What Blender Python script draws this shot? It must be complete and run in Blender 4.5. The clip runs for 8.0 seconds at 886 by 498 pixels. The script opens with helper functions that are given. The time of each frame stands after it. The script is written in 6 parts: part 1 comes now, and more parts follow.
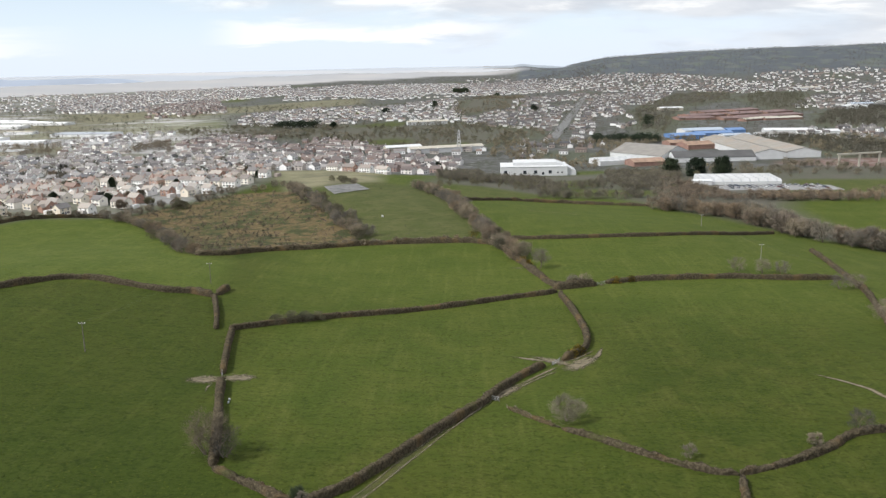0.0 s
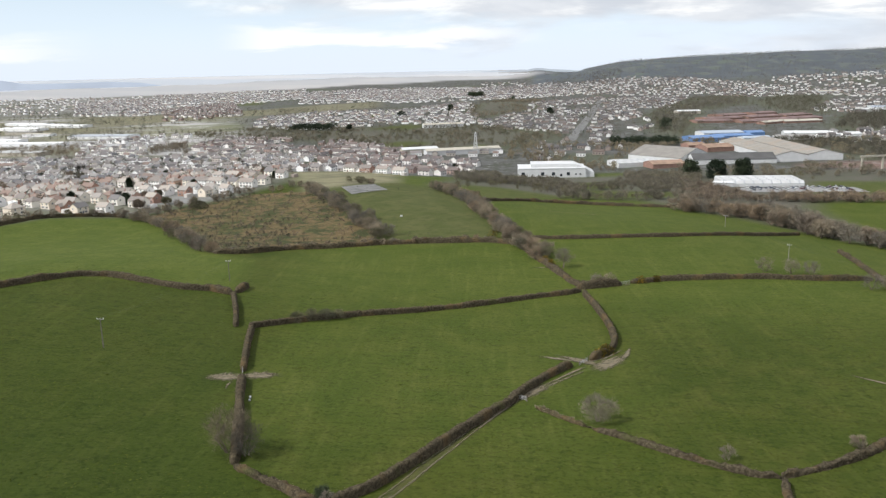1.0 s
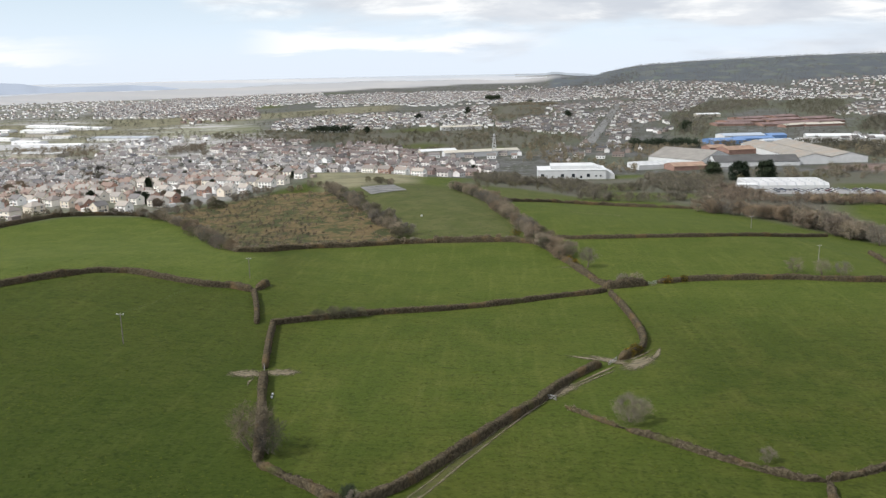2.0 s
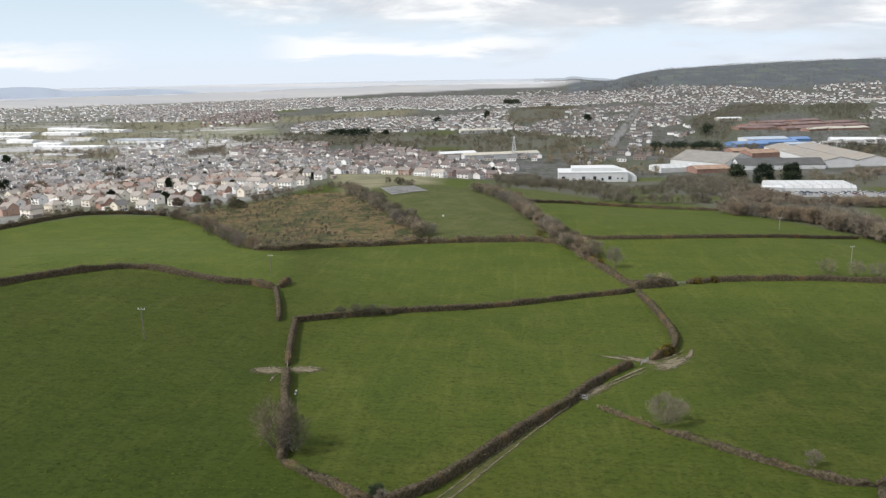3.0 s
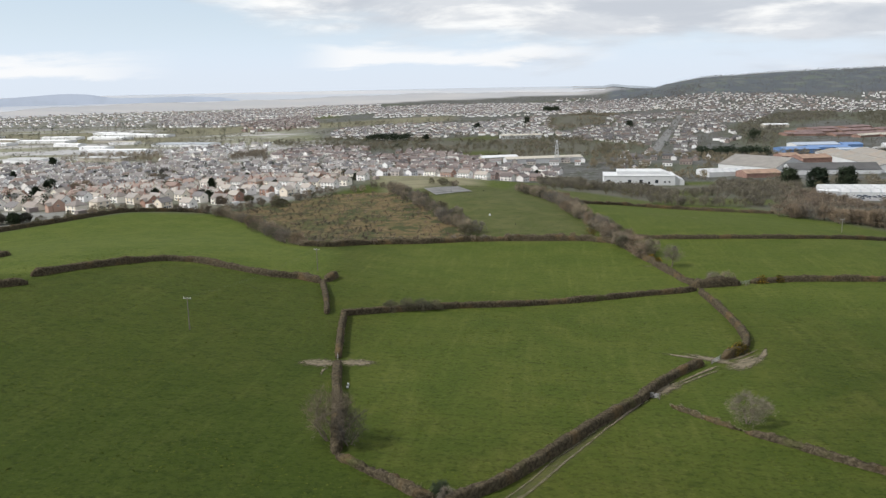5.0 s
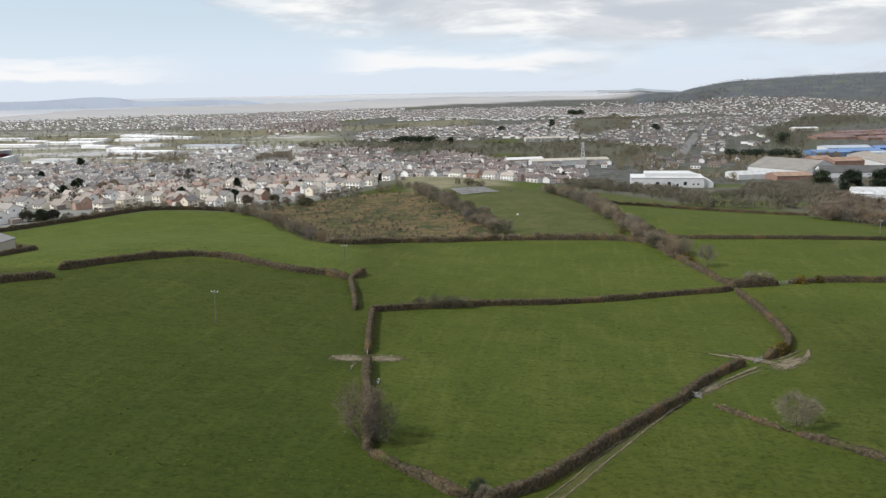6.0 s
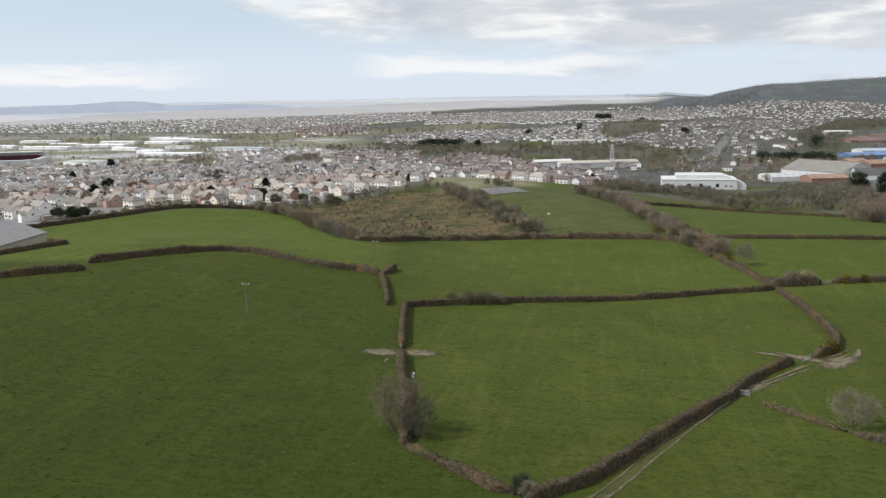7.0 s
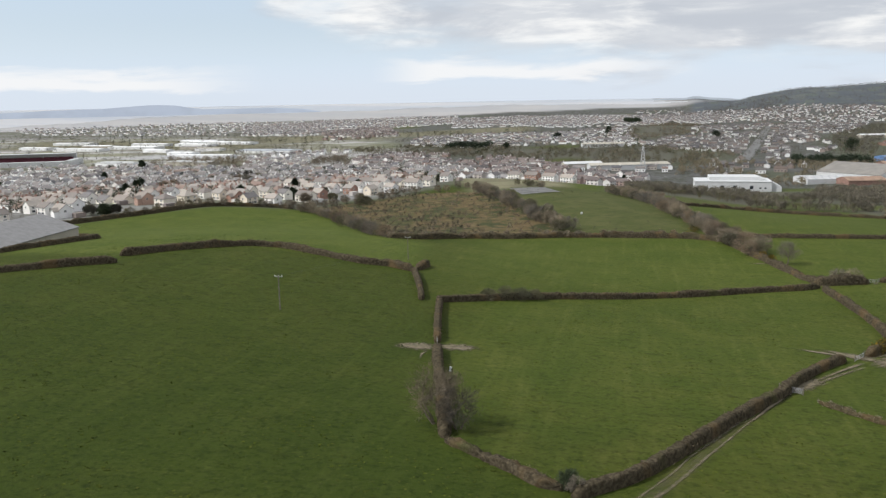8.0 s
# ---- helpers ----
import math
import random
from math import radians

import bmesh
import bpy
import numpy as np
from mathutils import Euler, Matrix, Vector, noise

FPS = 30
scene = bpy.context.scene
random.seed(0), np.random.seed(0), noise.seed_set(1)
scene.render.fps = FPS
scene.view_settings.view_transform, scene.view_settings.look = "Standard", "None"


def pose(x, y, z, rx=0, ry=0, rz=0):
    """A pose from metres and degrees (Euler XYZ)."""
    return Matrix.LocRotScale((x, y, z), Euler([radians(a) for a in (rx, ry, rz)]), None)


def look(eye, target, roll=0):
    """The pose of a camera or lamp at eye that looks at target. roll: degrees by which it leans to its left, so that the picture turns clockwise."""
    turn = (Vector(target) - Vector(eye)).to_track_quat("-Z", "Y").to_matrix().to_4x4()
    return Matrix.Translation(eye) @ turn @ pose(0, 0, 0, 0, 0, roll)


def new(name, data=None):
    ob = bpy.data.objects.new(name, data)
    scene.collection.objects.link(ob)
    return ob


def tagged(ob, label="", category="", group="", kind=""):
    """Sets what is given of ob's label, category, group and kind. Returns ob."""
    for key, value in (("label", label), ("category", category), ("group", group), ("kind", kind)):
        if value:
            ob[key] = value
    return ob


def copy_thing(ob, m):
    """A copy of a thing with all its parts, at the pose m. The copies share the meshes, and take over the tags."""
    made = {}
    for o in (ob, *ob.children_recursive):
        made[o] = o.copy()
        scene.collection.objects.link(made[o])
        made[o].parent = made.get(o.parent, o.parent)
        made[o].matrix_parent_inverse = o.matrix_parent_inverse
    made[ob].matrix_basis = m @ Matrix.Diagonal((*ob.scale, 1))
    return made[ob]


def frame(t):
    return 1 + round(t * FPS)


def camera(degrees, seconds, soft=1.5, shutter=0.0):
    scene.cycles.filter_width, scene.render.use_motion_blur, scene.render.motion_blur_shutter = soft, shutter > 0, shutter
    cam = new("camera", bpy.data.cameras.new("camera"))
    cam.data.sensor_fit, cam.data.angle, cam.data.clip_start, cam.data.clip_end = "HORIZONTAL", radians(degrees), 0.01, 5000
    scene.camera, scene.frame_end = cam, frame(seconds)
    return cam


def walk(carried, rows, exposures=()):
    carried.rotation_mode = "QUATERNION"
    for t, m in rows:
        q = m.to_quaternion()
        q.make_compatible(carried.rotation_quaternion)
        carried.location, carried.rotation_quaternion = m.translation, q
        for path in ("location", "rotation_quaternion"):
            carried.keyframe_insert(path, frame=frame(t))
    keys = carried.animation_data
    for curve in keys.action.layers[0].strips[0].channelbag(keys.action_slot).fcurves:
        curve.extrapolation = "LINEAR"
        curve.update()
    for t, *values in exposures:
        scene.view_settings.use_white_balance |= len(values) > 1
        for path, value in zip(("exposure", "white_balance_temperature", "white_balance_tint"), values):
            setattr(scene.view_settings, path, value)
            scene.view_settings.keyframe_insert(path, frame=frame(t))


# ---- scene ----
cam = camera(56.3, 8.0, soft=1.35)
PATH = [
    (0, (0.069, -0.771, 79.163), (0.018, 1.179, 78.718), -1.3),
    (0.5, (-1.4, 1.287, 77.651), (-1.465, 3.237, 77.211), -1.3),
    (1, (-3.002, 3.635, 75.983), (-3.086, 5.586, 75.549), -1.3),
    (1.5, (-4.425, 5.716, 74.477), (-4.527, 7.667, 74.048), -1.3),
    (3, (-8.752, 12.234, 69.596), (-8.914, 14.185, 69.185), -1.2),
    (3.5, (-10.158, 14.298, 68.014), (-10.339, 16.248, 67.609), -1.2),
    (4, (-11.622, 16.63, 66.328), (-11.827, 18.579, 65.93), -1.2),
    (4.5, (-13.166, 18.67, 64.765), (-13.392, 20.618, 64.371), -1.2),
    (6, (-17.539, 24.733, 59.988), (-17.842, 26.674, 59.61), -1.1),
    (6.5, (-19.015, 26.573, 58.29), (-19.346, 28.51, 57.917), -1.1),
    (7, (-20.564, 28.502, 56.496), (-20.927, 30.435, 56.13), -1.1),
    (7.5, (-22.083, 30.217, 54.805), (-22.476, 32.145, 54.444), -1.1),
    (8, (-23.679, 32.029, 53.083), (-24.104, 33.951, 52.729), -1.1),
]
walk(cam, [(t, look(eye, target, roll)) for t, eye, target, roll in PATH],
     [(0.0, 0.15), (4.0, 0.03), (8.0, -0.09)])

# ---- light: a hazy spring sky with broken cloud, sun from ahead and to the left ----
SUN_AZ = radians(-114)      # clockwise from +y
SUN_EL = radians(44)
sun_way = Vector((math.sin(SUN_AZ) * math.cos(SUN_EL), math.cos(SUN_AZ) * math.cos(SUN_EL), math.sin(SUN_EL)))
sun = new("sun", bpy.data.lights.new("sun", "SUN"))
sun.data.energy, sun.data.angle, sun.data.color = 4.0, radians(4), (1.0, 0.975, 0.94)
sun.matrix_world = look(sun_way * 100, (0, 0, 0))

world = bpy.data.worlds.new("sky")
scene.world = world
world.use_nodes = True
wt = world.node_tree
wt.nodes.clear()


def wnode(kind, **props):
    n = wt.nodes.new(kind)
    for k, v in props.items():
        if k == "op":
            n.operation = v
        elif k == "clamp":
            n.use_clamp = v
        elif k == "blend":
            n.blend_type = v
        elif k == "typ":
            n.data_type = v
    return n


def wmath(op, a, b=None, clamp=False):
    n = wnode("ShaderNodeMath", op=op, clamp=clamp)
    for i, v in enumerate((a, b)):
        if v is None:
            continue
        if isinstance(v, (int, float)):
            n.inputs[i].default_value = v
        else:
            wt.links.new(v, n.inputs[i])
    return n.outputs[0]


def wmix(fac, a, b):
    n = wnode("ShaderNodeMix", typ="RGBA")
    for i, v in ((0, fac), (6, a), (7, b)):
        if isinstance(v, (int, float)):
            n.inputs[i].default_value = v
        elif isinstance(v, tuple):
            n.inputs[i].default_value = (*v, 1)
        else:
            wt.links.new(v, n.inputs[i])
    return n.outputs[2]


def wramp(v, lo, hi):
    n = wnode("ShaderNodeMapRange")
    n.interpolation_type = "SMOOTHSTEP"
    wt.links.new(v, n.inputs[0])
    n.inputs[1].default_value, n.inputs[2].default_value = lo, hi
    return n.outputs[0]


def wnoise(vec, scale, detail, rough=0.55, dist=0.0):
    n = wnode("ShaderNodeTexNoise")
    wt.links.new(vec, n.inputs["Vector"])
    n.inputs["Scale"].default_value, n.inputs["Detail"].default_value = scale, detail
    n.inputs["Roughness"].default_value, n.inputs["Distortion"].default_value = rough, dist
    return n.outputs["Fac"]


sky = wnode("ShaderNodeTexSky")
sky.sky_type, sky.sun_disc = "NISHITA", False
sky.sun_elevation, sky.sun_rotation = SUN_EL, SUN_AZ
sky.altitude, sky.air_density, sky.dust_density, sky.ozone_density = 100, 1.0, 1.6, 1.0
where = wnode("ShaderNodeTexCoord").outputs["Generated"]
sep = wnode("ShaderNodeSeparateXYZ")
wt.links.new(where, sep.inputs[0])
sx, sy, sz = sep.outputs


def stretched(kx, kz, off):
    """Directions with the heights drawn out, so that clouds lie in flat layers."""
    c = wnode("ShaderNodeCombineXYZ")
    wt.links.new(wmath("ADD", wmath("MULTIPLY", sx, kx), off), c.inputs[0])
    wt.links.new(wmath("MULTIPLY", sy, kx), c.inputs[1])
    wt.links.new(wmath("MULTIPLY", sz, kz), c.inputs[2])
    return c.outputs[0]


def window(x0, x1, z0, z1, wob):
    """A layer of streaky cloud between two bearings and two heights, with frayed edges."""
    z = wmath("ADD", sz, wob)
    a = wmath("MULTIPLY", wramp(sx, x0, x0 + 0.08), wramp(sx, x1, x1 - 0.14))
    return wmath("MULTIPLY", a, wmath("MULTIPLY", wramp(z, z0 - 0.004, z0 + 0.004), wramp(z, z1 + 0.006, z1 - 0.006)))


puffs = wnoise(stretched(7, 42, 2.0), 1.0, 8, 0.58, 0.3)
billow = wnoise(stretched(5, 20, 5.0), 1.0, 8, 0.56, 0.5)
sheet_n = wnoise(stretched(2.2, 9, 8.5), 1.0, 6, 0.55, 0.3)
wob = wmath("MULTIPLY", wmath("SUBTRACT", puffs, 0.5), 0.045)
blue = wmix(0.105, (0, 0, 0), sky.outputs[0])
clear = wmix(wmath("ADD", wmath("MULTIPLY", wramp(sz, 0.10, 0.0), 0.30), 0.55), blue, (0.765, 0.895, 1.06))
clear = wmix(wmath("MULTIPLY", wramp(sz, 0.055, 0.0), 0.6), clear, (0.70, 0.745, 0.81))
height_n = wmath("ADD", wmath("ADD", sz, wmath("MULTIPLY", sx, 0.16)), wmath("MULTIPLY", wmath("SUBTRACT", sheet_n, 0.5), 0.30))
deck = wmath("MULTIPLY", wramp(height_n, 0.030, 0.080), 0.9)
cloud = wmix(wramp(billow, 0.38, 0.60), (0.55, 0.58, 0.635), (0.69, 0.71, 0.745))
rim = wmath("MULTIPLY", wramp(puffs, 0.46, 0.64), wramp(billow, 0.42, 0.58))
cloud = wmix(wmath("MULTIPLY", rim, 0.95), cloud, (0.99, 0.98, 0.96))
layer = wmix(deck, clear, cloud)
low_a = window(-0.74, -0.40, 0.020, 0.036, wob)
low_b = window(-0.30, 0.10, 0.026, 0.042, wob)
layer = wmix(wmath("MULTIPLY", wmath("MAXIMUM", low_a, low_b), 0.75), layer, (0.96, 0.95, 0.94))
bg = wnode("ShaderNodeBackground")
wt.links.new(layer, bg.inputs[0])
bg.inputs[1].default_value = 1.08
wo = wnode("ShaderNodeOutputWorld")
wt.links.new(bg.outputs[0], wo.inputs[0])

# ---- materials ----
class Nodes:
    """A small helper to write node materials in few lines."""

    def __init__(self, name, rough=0.85, metal=0.0):
        self.mat = bpy.data.materials.new(name)
        self.mat.use_nodes = True
        self.t = self.mat.node_tree
        self.b = self.t.nodes["Principled BSDF"]
        self.b.inputs["Roughness"].default_value = rough
        self.b.inputs["Metallic"].default_value = metal
        self.b.inputs["Specular IOR Level"].default_value = 0.3

    def put(self, v, sock):
        if isinstance(v, (int, float)):
            sock.default_value = v
        elif isinstance(v, tuple):
            sock.default_value = (*v, 1) if len(v) == 3 and sock.type == "RGBA" else v
        else:
            self.t.links.new(v, sock)

    def coord(self, squeeze=(1, 1, 1), turn=0.0):
        c = self.t.nodes.new("ShaderNodeNewGeometry").outputs["Position"]
        m = self.t.nodes.new("ShaderNodeMapping")
        m.inputs["Scale"].default_value = squeeze
        m.inputs["Rotation"].default_value = (0, 0, turn)
        self.t.links.new(c, m.inputs[0])
        return m.outputs[0]

    def noise(self, scale, detail=4, rough=0.55, vec=None, dist=0.0):
        n = self.t.nodes.new("ShaderNodeTexNoise")
        self.t.links.new(vec or self.coord(), n.inputs["Vector"])
        n.inputs["Scale"].default_value, n.inputs["Detail"].default_value = scale, detail
        n.inputs["Roughness"].default_value, n.inputs["Distortion"].default_value = rough, dist
        return n.outputs["Fac"]

    def ramp(self, v, lo, hi, a=0.0, b=1.0):
        n = self.t.nodes.new("ShaderNodeMapRange")
        n.interpolation_type = "SMOOTHSTEP"
        self.t.links.new(v, n.inputs[0])
        for i, x in enumerate((lo, hi, a, b)):
            n.inputs[i + 1].default_value = x
        return n.outputs[0]

    def mix(self, f, a, b, how="MIX"):
        n = self.t.nodes.new("ShaderNodeMix")
        n.data_type, n.blend_type = "RGBA", how
        self.put(f, n.inputs[0]), self.put(a, n.inputs[6]), self.put(b, n.inputs[7])
        return n.outputs[2]

    def math(self, op, a, b=0.0, clamp=False):
        n = self.t.nodes.new("ShaderNodeMath")
        n.operation, n.use_clamp = op, clamp
        self.put(a, n.inputs[0]), self.put(b, n.inputs[1])
        return n.outputs[0]

    def attr(self, name):
        n = self.t.nodes.new("ShaderNodeAttribute")
        n.attribute_name = name
        return n.outputs["Fac"]

    def own(self):
        return self.t.nodes.new("ShaderNodeObjectInfo").outputs["Random"]

    def island(self):
        return self.t.nodes.new("ShaderNodeNewGeometry").outputs["Random Per Island"]

    def steps(self, v, colours):
        n = self.t.nodes.new("ShaderNodeValToRGB")
        n.color_ramp.interpolation = "CONSTANT"
        e = n.color_ramp.elements
        while len(e) < len(colours):
            e.new(0.5)
        for i, c in enumerate(colours):
            e[i].position = i / len(colours)
            e[i].color = (*c, 1)
        self.t.links.new(v, n.inputs[0])
        return n.outputs[0]

    def done(self, colour, bump=None, strength=0.3, distance=0.05, rough=None):
        self.put(colour, self.b.inputs["Base Color"])
        if rough is not None:
            self.put(rough, self.b.inputs["Roughness"])
        if bump is not None:
            n = self.t.nodes.new("ShaderNodeBump")
            n.inputs["Strength"].default_value, n.inputs["Distance"].default_value = strength, distance
            self.t.links.new(bump, n.inputs["Height"])
            self.t.links.new(n.outputs[0], self.b.inputs["Normal"])
        return self.mat


def mat_plain(name, colour, rough=0.7, metal=0.0, vary=0.12, scale=1.5):
    m = Nodes(name, rough, metal)
    n = m.noise(scale, 5)
    dark = tuple(c * (1 - vary) for c in colour)
    light = tuple(min(1, c * (1 + vary)) for c in colour)
    return m.done(m.mix(m.ramp(n, 0.3, 0.7), dark, light))


def mat_ground():
    m = Nodes("farmland", 0.95)
    m.b.inputs["Specular IOR Level"].default_value = 0.1
    broad, mid = m.noise(0.012, 3), m.noise(0.07, 4)
    fine = m.noise(1.1, 5, 0.65)
    speck = m.noise(4.0, 3, 0.7)
    rows = m.noise(0.55, 3, 0.5, m.coord((0.12, 1, 1), radians(12)))
    lines = m.noise(0.5, 2, 0.5, m.coord((1, 0.05, 1), radians(-8)))
    # grazed pasture
    blot = m.noise(0.5, 5, 0.7, m.coord((0.7, 1.3, 1), radians(10)))
    g = m.mix(m.ramp(broad, 0.35, 0.65), (0.038, 0.054, 0.0072), (0.051, 0.066, 0.0096))
    g = m.mix(m.ramp(mid, 0.38, 0.66, 0, 0.8), g, (0.059, 0.069, 0.0118))
    g = m.mix(m.ramp(m.noise(0.22, 5, 0.65), 0.48, 0.66, 0, 0.7), g, (0.034, 0.051, 0.0065))
    # cloud shadow over the north field, painted as a darker green
    g = m.mix(m.math("MULTIPLY", m.attr("cloud_dim"), m.ramp(m.noise(0.03, 3), 0.25, 0.6, 0.35, 0.75)), g, (0.030, 0.046, 0.0058))
    # sun patch on the upper field, mixed into its grass colour
    brightened = m.mix(m.ramp(mid, 0.3, 0.7), (0.063, 0.088, 0.0135), (0.080, 0.101, 0.0180))
    g = m.mix(m.attr("brightened"), g, brightened)
    g = m.mix(m.ramp(rows, 0.46, 0.66, 0, 0.25), g, m.mix(1.0, g, (0.66, 0.70, 0.68), "MULTIPLY"))
    g = m.mix(m.ramp(lines, 0.52, 0.68, 0, 0.5), g, m.mix(1.0, g, (1.32, 1.22, 1.5), "MULTIPLY"))
    g = m.mix(m.ramp(blot, 0.50, 0.68, 0, 0.55), g, m.mix(1.0, g, (0.52, 0.58, 0.55), "MULTIPLY"))
    g = m.mix(m.ramp(fine, 0.48, 0.66, 0, 0.8), g, m.mix(1.0, g, (0.55, 0.60, 0.55), "MULTIPLY"))
    g = m.mix(m.ramp(m.noise(0.9, 4, 0.7), 0.56, 0.70, 0, 0.8), g, m.mix(1.0, g, (1.55, 1.35, 1.9), "MULTIPLY"))
    g = m.mix(m.ramp(speck, 0.60, 0.74, 0, 0.6), g, (0.098, 0.100, 0.034))
    # unimproved pale grass
    p = m.mix(m.ramp(mid, 0.3, 0.7), (0.060, 0.073, 0.021), (0.085, 0.090, 0.033))
    p = m.mix(m.ramp(m.noise(0.2, 5, 0.65), 0.48, 0.68, 0, 0.8), p, (0.046, 0.054, 0.017))
    p = m.mix(m.ramp(fine, 0.45, 0.75, 0, 0.7), p, (0.040, 0.048, 0.015))
    g = m.mix(m.attr("pale"), g, p)
    # brown floor of thickets
    q = m.mix(m.ramp(mid, 0.4, 0.62), (0.094, 0.089, 0.072), (0.084, 0.087, 0.064))
    g = m.mix(m.attr("scrub"), g, q)
    # bracken and dead grass
    patch = m.noise(0.055, 6, 0.66, m.coord((1, 0.85, 1)), 0.8)
    tuft = m.noise(0.35, 5, 0.7)
    r = m.mix(m.ramp(patch, 0.36, 0.54), (0.056, 0.062, 0.022), (0.116, 0.084, 0.043))
    r = m.mix(m.ramp(tuft, 0.50, 0.68, 0, 0.8), r, (0.176, 0.139, 0.075))
    r = m.mix(m.ramp(m.noise(0.10, 5, 0.65), 0.49, 0.58, 0, 0.9), r, (0.038, 0.046, 0.019))
    r = m.mix(m.ramp(fine, 0.52, 0.76, 0, 0.8), r, (0.041, 0.036, 0.015))
    edge = m.math("ADD", m.attr("rough"), m.math("MULTIPLY", m.math("SUBTRACT", mid, 0.5), 0.9))
    g = m.mix(m.ramp(edge, 0.40, 0.60), g, r)
    # gardens, drives and streets
    plots = m.noise(0.055, 4, 0.7, None, 0.4)
    u = m.mix(m.ramp(plots, 0.42, 0.58), (0.062, 0.066, 0.051), (0.104, 0.104, 0.103))
    u = m.mix(m.ramp(m.noise(0.17, 3), 0.50, 0.66, 0, 0.6), u, (0.070, 0.069, 0.065))
    u = m.mix(m.ramp(m.noise(0.12, 3), 0.60, 0.68, 0, 0.7), u, (0.195, 0.194, 0.192))
    u = m.mix(m.ramp(m.noise(0.006, 4), 0.54, 0.62, 0, 0.7), u, (0.076, 0.085, 0.056))
    g = m.mix(m.attr("urban"), g, u)
    # yards, rough grass and brush of the western plain, paled for sun and haze
    w1, w2 = m.noise(0.007, 5, 0.6, m.coord((0.6, 1.3, 1))), m.noise(0.02, 5, 0.65)
    y = m.mix(m.ramp(w1, 0.46, 0.56), (0.195, 0.195, 0.135), (0.36, 0.355, 0.345))
    y = m.mix(m.ramp(w2, 0.50, 0.60, 0, 0.75), y, (0.145, 0.140, 0.112))
    y = m.mix(m.ramp(m.noise(0.03, 4), 0.60, 0.66, 0, 0.8), y, (0.44, 0.435, 0.425))
    g = m.mix(m.attr("plain"), g, y)
    # straw-coloured common and heath
    d = m.mix(m.ramp(mid, 0.3, 0.7), (0.205, 0.190, 0.120), (0.160, 0.156, 0.095))
    d = m.mix(m.ramp(m.noise(0.03, 5, 0.65), 0.46, 0.60, 0, 0.55), d, (0.098, 0.092, 0.064))
    g = m.mix(m.attr("straw"), g, d)
    g = m.mix(m.attr("rust"), g, m.mix(m.ramp(m.noise(0.12, 4), 0.42, 0.6), (0.135, 0.085, 0.070), (0.20, 0.16, 0.145)))
    # far slopes: fields parted by dark hedges, with haze painted in as bluish tones
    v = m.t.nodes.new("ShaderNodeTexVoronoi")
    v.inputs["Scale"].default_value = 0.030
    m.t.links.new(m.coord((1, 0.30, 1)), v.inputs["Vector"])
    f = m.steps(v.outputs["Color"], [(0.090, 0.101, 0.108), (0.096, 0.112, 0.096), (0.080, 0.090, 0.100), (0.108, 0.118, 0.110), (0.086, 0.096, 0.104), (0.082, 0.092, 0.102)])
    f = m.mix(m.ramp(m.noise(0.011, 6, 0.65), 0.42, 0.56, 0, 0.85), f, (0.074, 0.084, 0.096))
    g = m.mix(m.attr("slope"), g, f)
    s = m.mix(m.ramp(m.noise(0.006, 5, 0.6, m.coord((0.25, 1, 1)), 0.4), 0.4, 0.62), (0.375, 0.368, 0.365), (0.335, 0.34, 0.35))
    g = m.mix(m.attr("sand"), g, s)
    h = m.mix(0.5, fine, speck)
    return m.done(g, h, 0.6, 0.25)


def mat_mud():
    m = Nodes("mud", 0.95)
    n = m.noise(0.9, 5, 0.65)
    c = m.mix(m.ramp(n, 0.35, 0.65), (0.112, 0.096, 0.060), (0.180, 0.154, 0.102))
    c = m.mix(m.ramp(m.noise(3.5, 3), 0.5, 0.7, 0, 0.6), c, (0.095, 0.075, 0.048))
    ragged = m.math("ADD", m.math("MULTIPLY", m.attr("worn"), 0.95), m.math("MULTIPLY", m.math("SUBTRACT", m.noise(1.3, 6, 0.75, m.coord((0.8, 1.3, 1))), 0.5), 1.5))
    m.put(m.ramp(ragged, 0.15, 1.05), m.b.inputs["Alpha"])
    return m.done(c, n, 0.5, 0.1)


def mat_hedge(name, dark, light, scale=1.6):
    m = Nodes(name, 0.95)
    m.b.inputs["Specular IOR Level"].default_value = 0.05
    n, w = m.noise(scale, 6, 0.7), m.noise(0.16, 3)
    c = m.mix(m.ramp(n, 0.35, 0.68), dark, light)
    c = m.mix(m.ramp(w, 0.52, 0.70, 0, 0.55), c, tuple(a * b for a, b in zip(light, (1.25, 1.0, 0.7))))
    c = m.mix(m.ramp(m.noise(0.09, 2), 0.60, 0.72, 0, 0.5), c, (0.060, 0.068, 0.022))
    return m.done(c, n, 0.9, 0.35)


def mat_twig(name, colours):
    m = Nodes(name, 0.9)
    m.b.inputs["Specular IOR Level"].default_value = 0.05
    c = m.steps(m.island(), colours)
    tone = m.mix(m.own(), (0.72, 0.74, 0.80), (1.2, 1.12, 1.0))
    c = m.mix(1.0, c, tone, "MULTIPLY")
    shade = m.mix(m.ramp(m.noise(0.16, 3, 0.6), 0.36, 0.64), (0.72, 0.73, 0.73), (1.16, 1.13, 1.08))
    return m.done(m.mix(1.0, c, shade, "MULTIPLY"))


def mat_by_house(name, colours, rough, grain=2.0, island=False):
    m = Nodes(name, rough)
    c = m.steps(m.island() if island else m.own(), colours)
    n = m.noise(grain, 5, 0.65)
    c = m.mix(m.ramp(n, 0.40, 0.78, 0, 0.16), c, (0.16, 0.15, 0.13))
    return m.done(c, n, 0.2, 0.03)


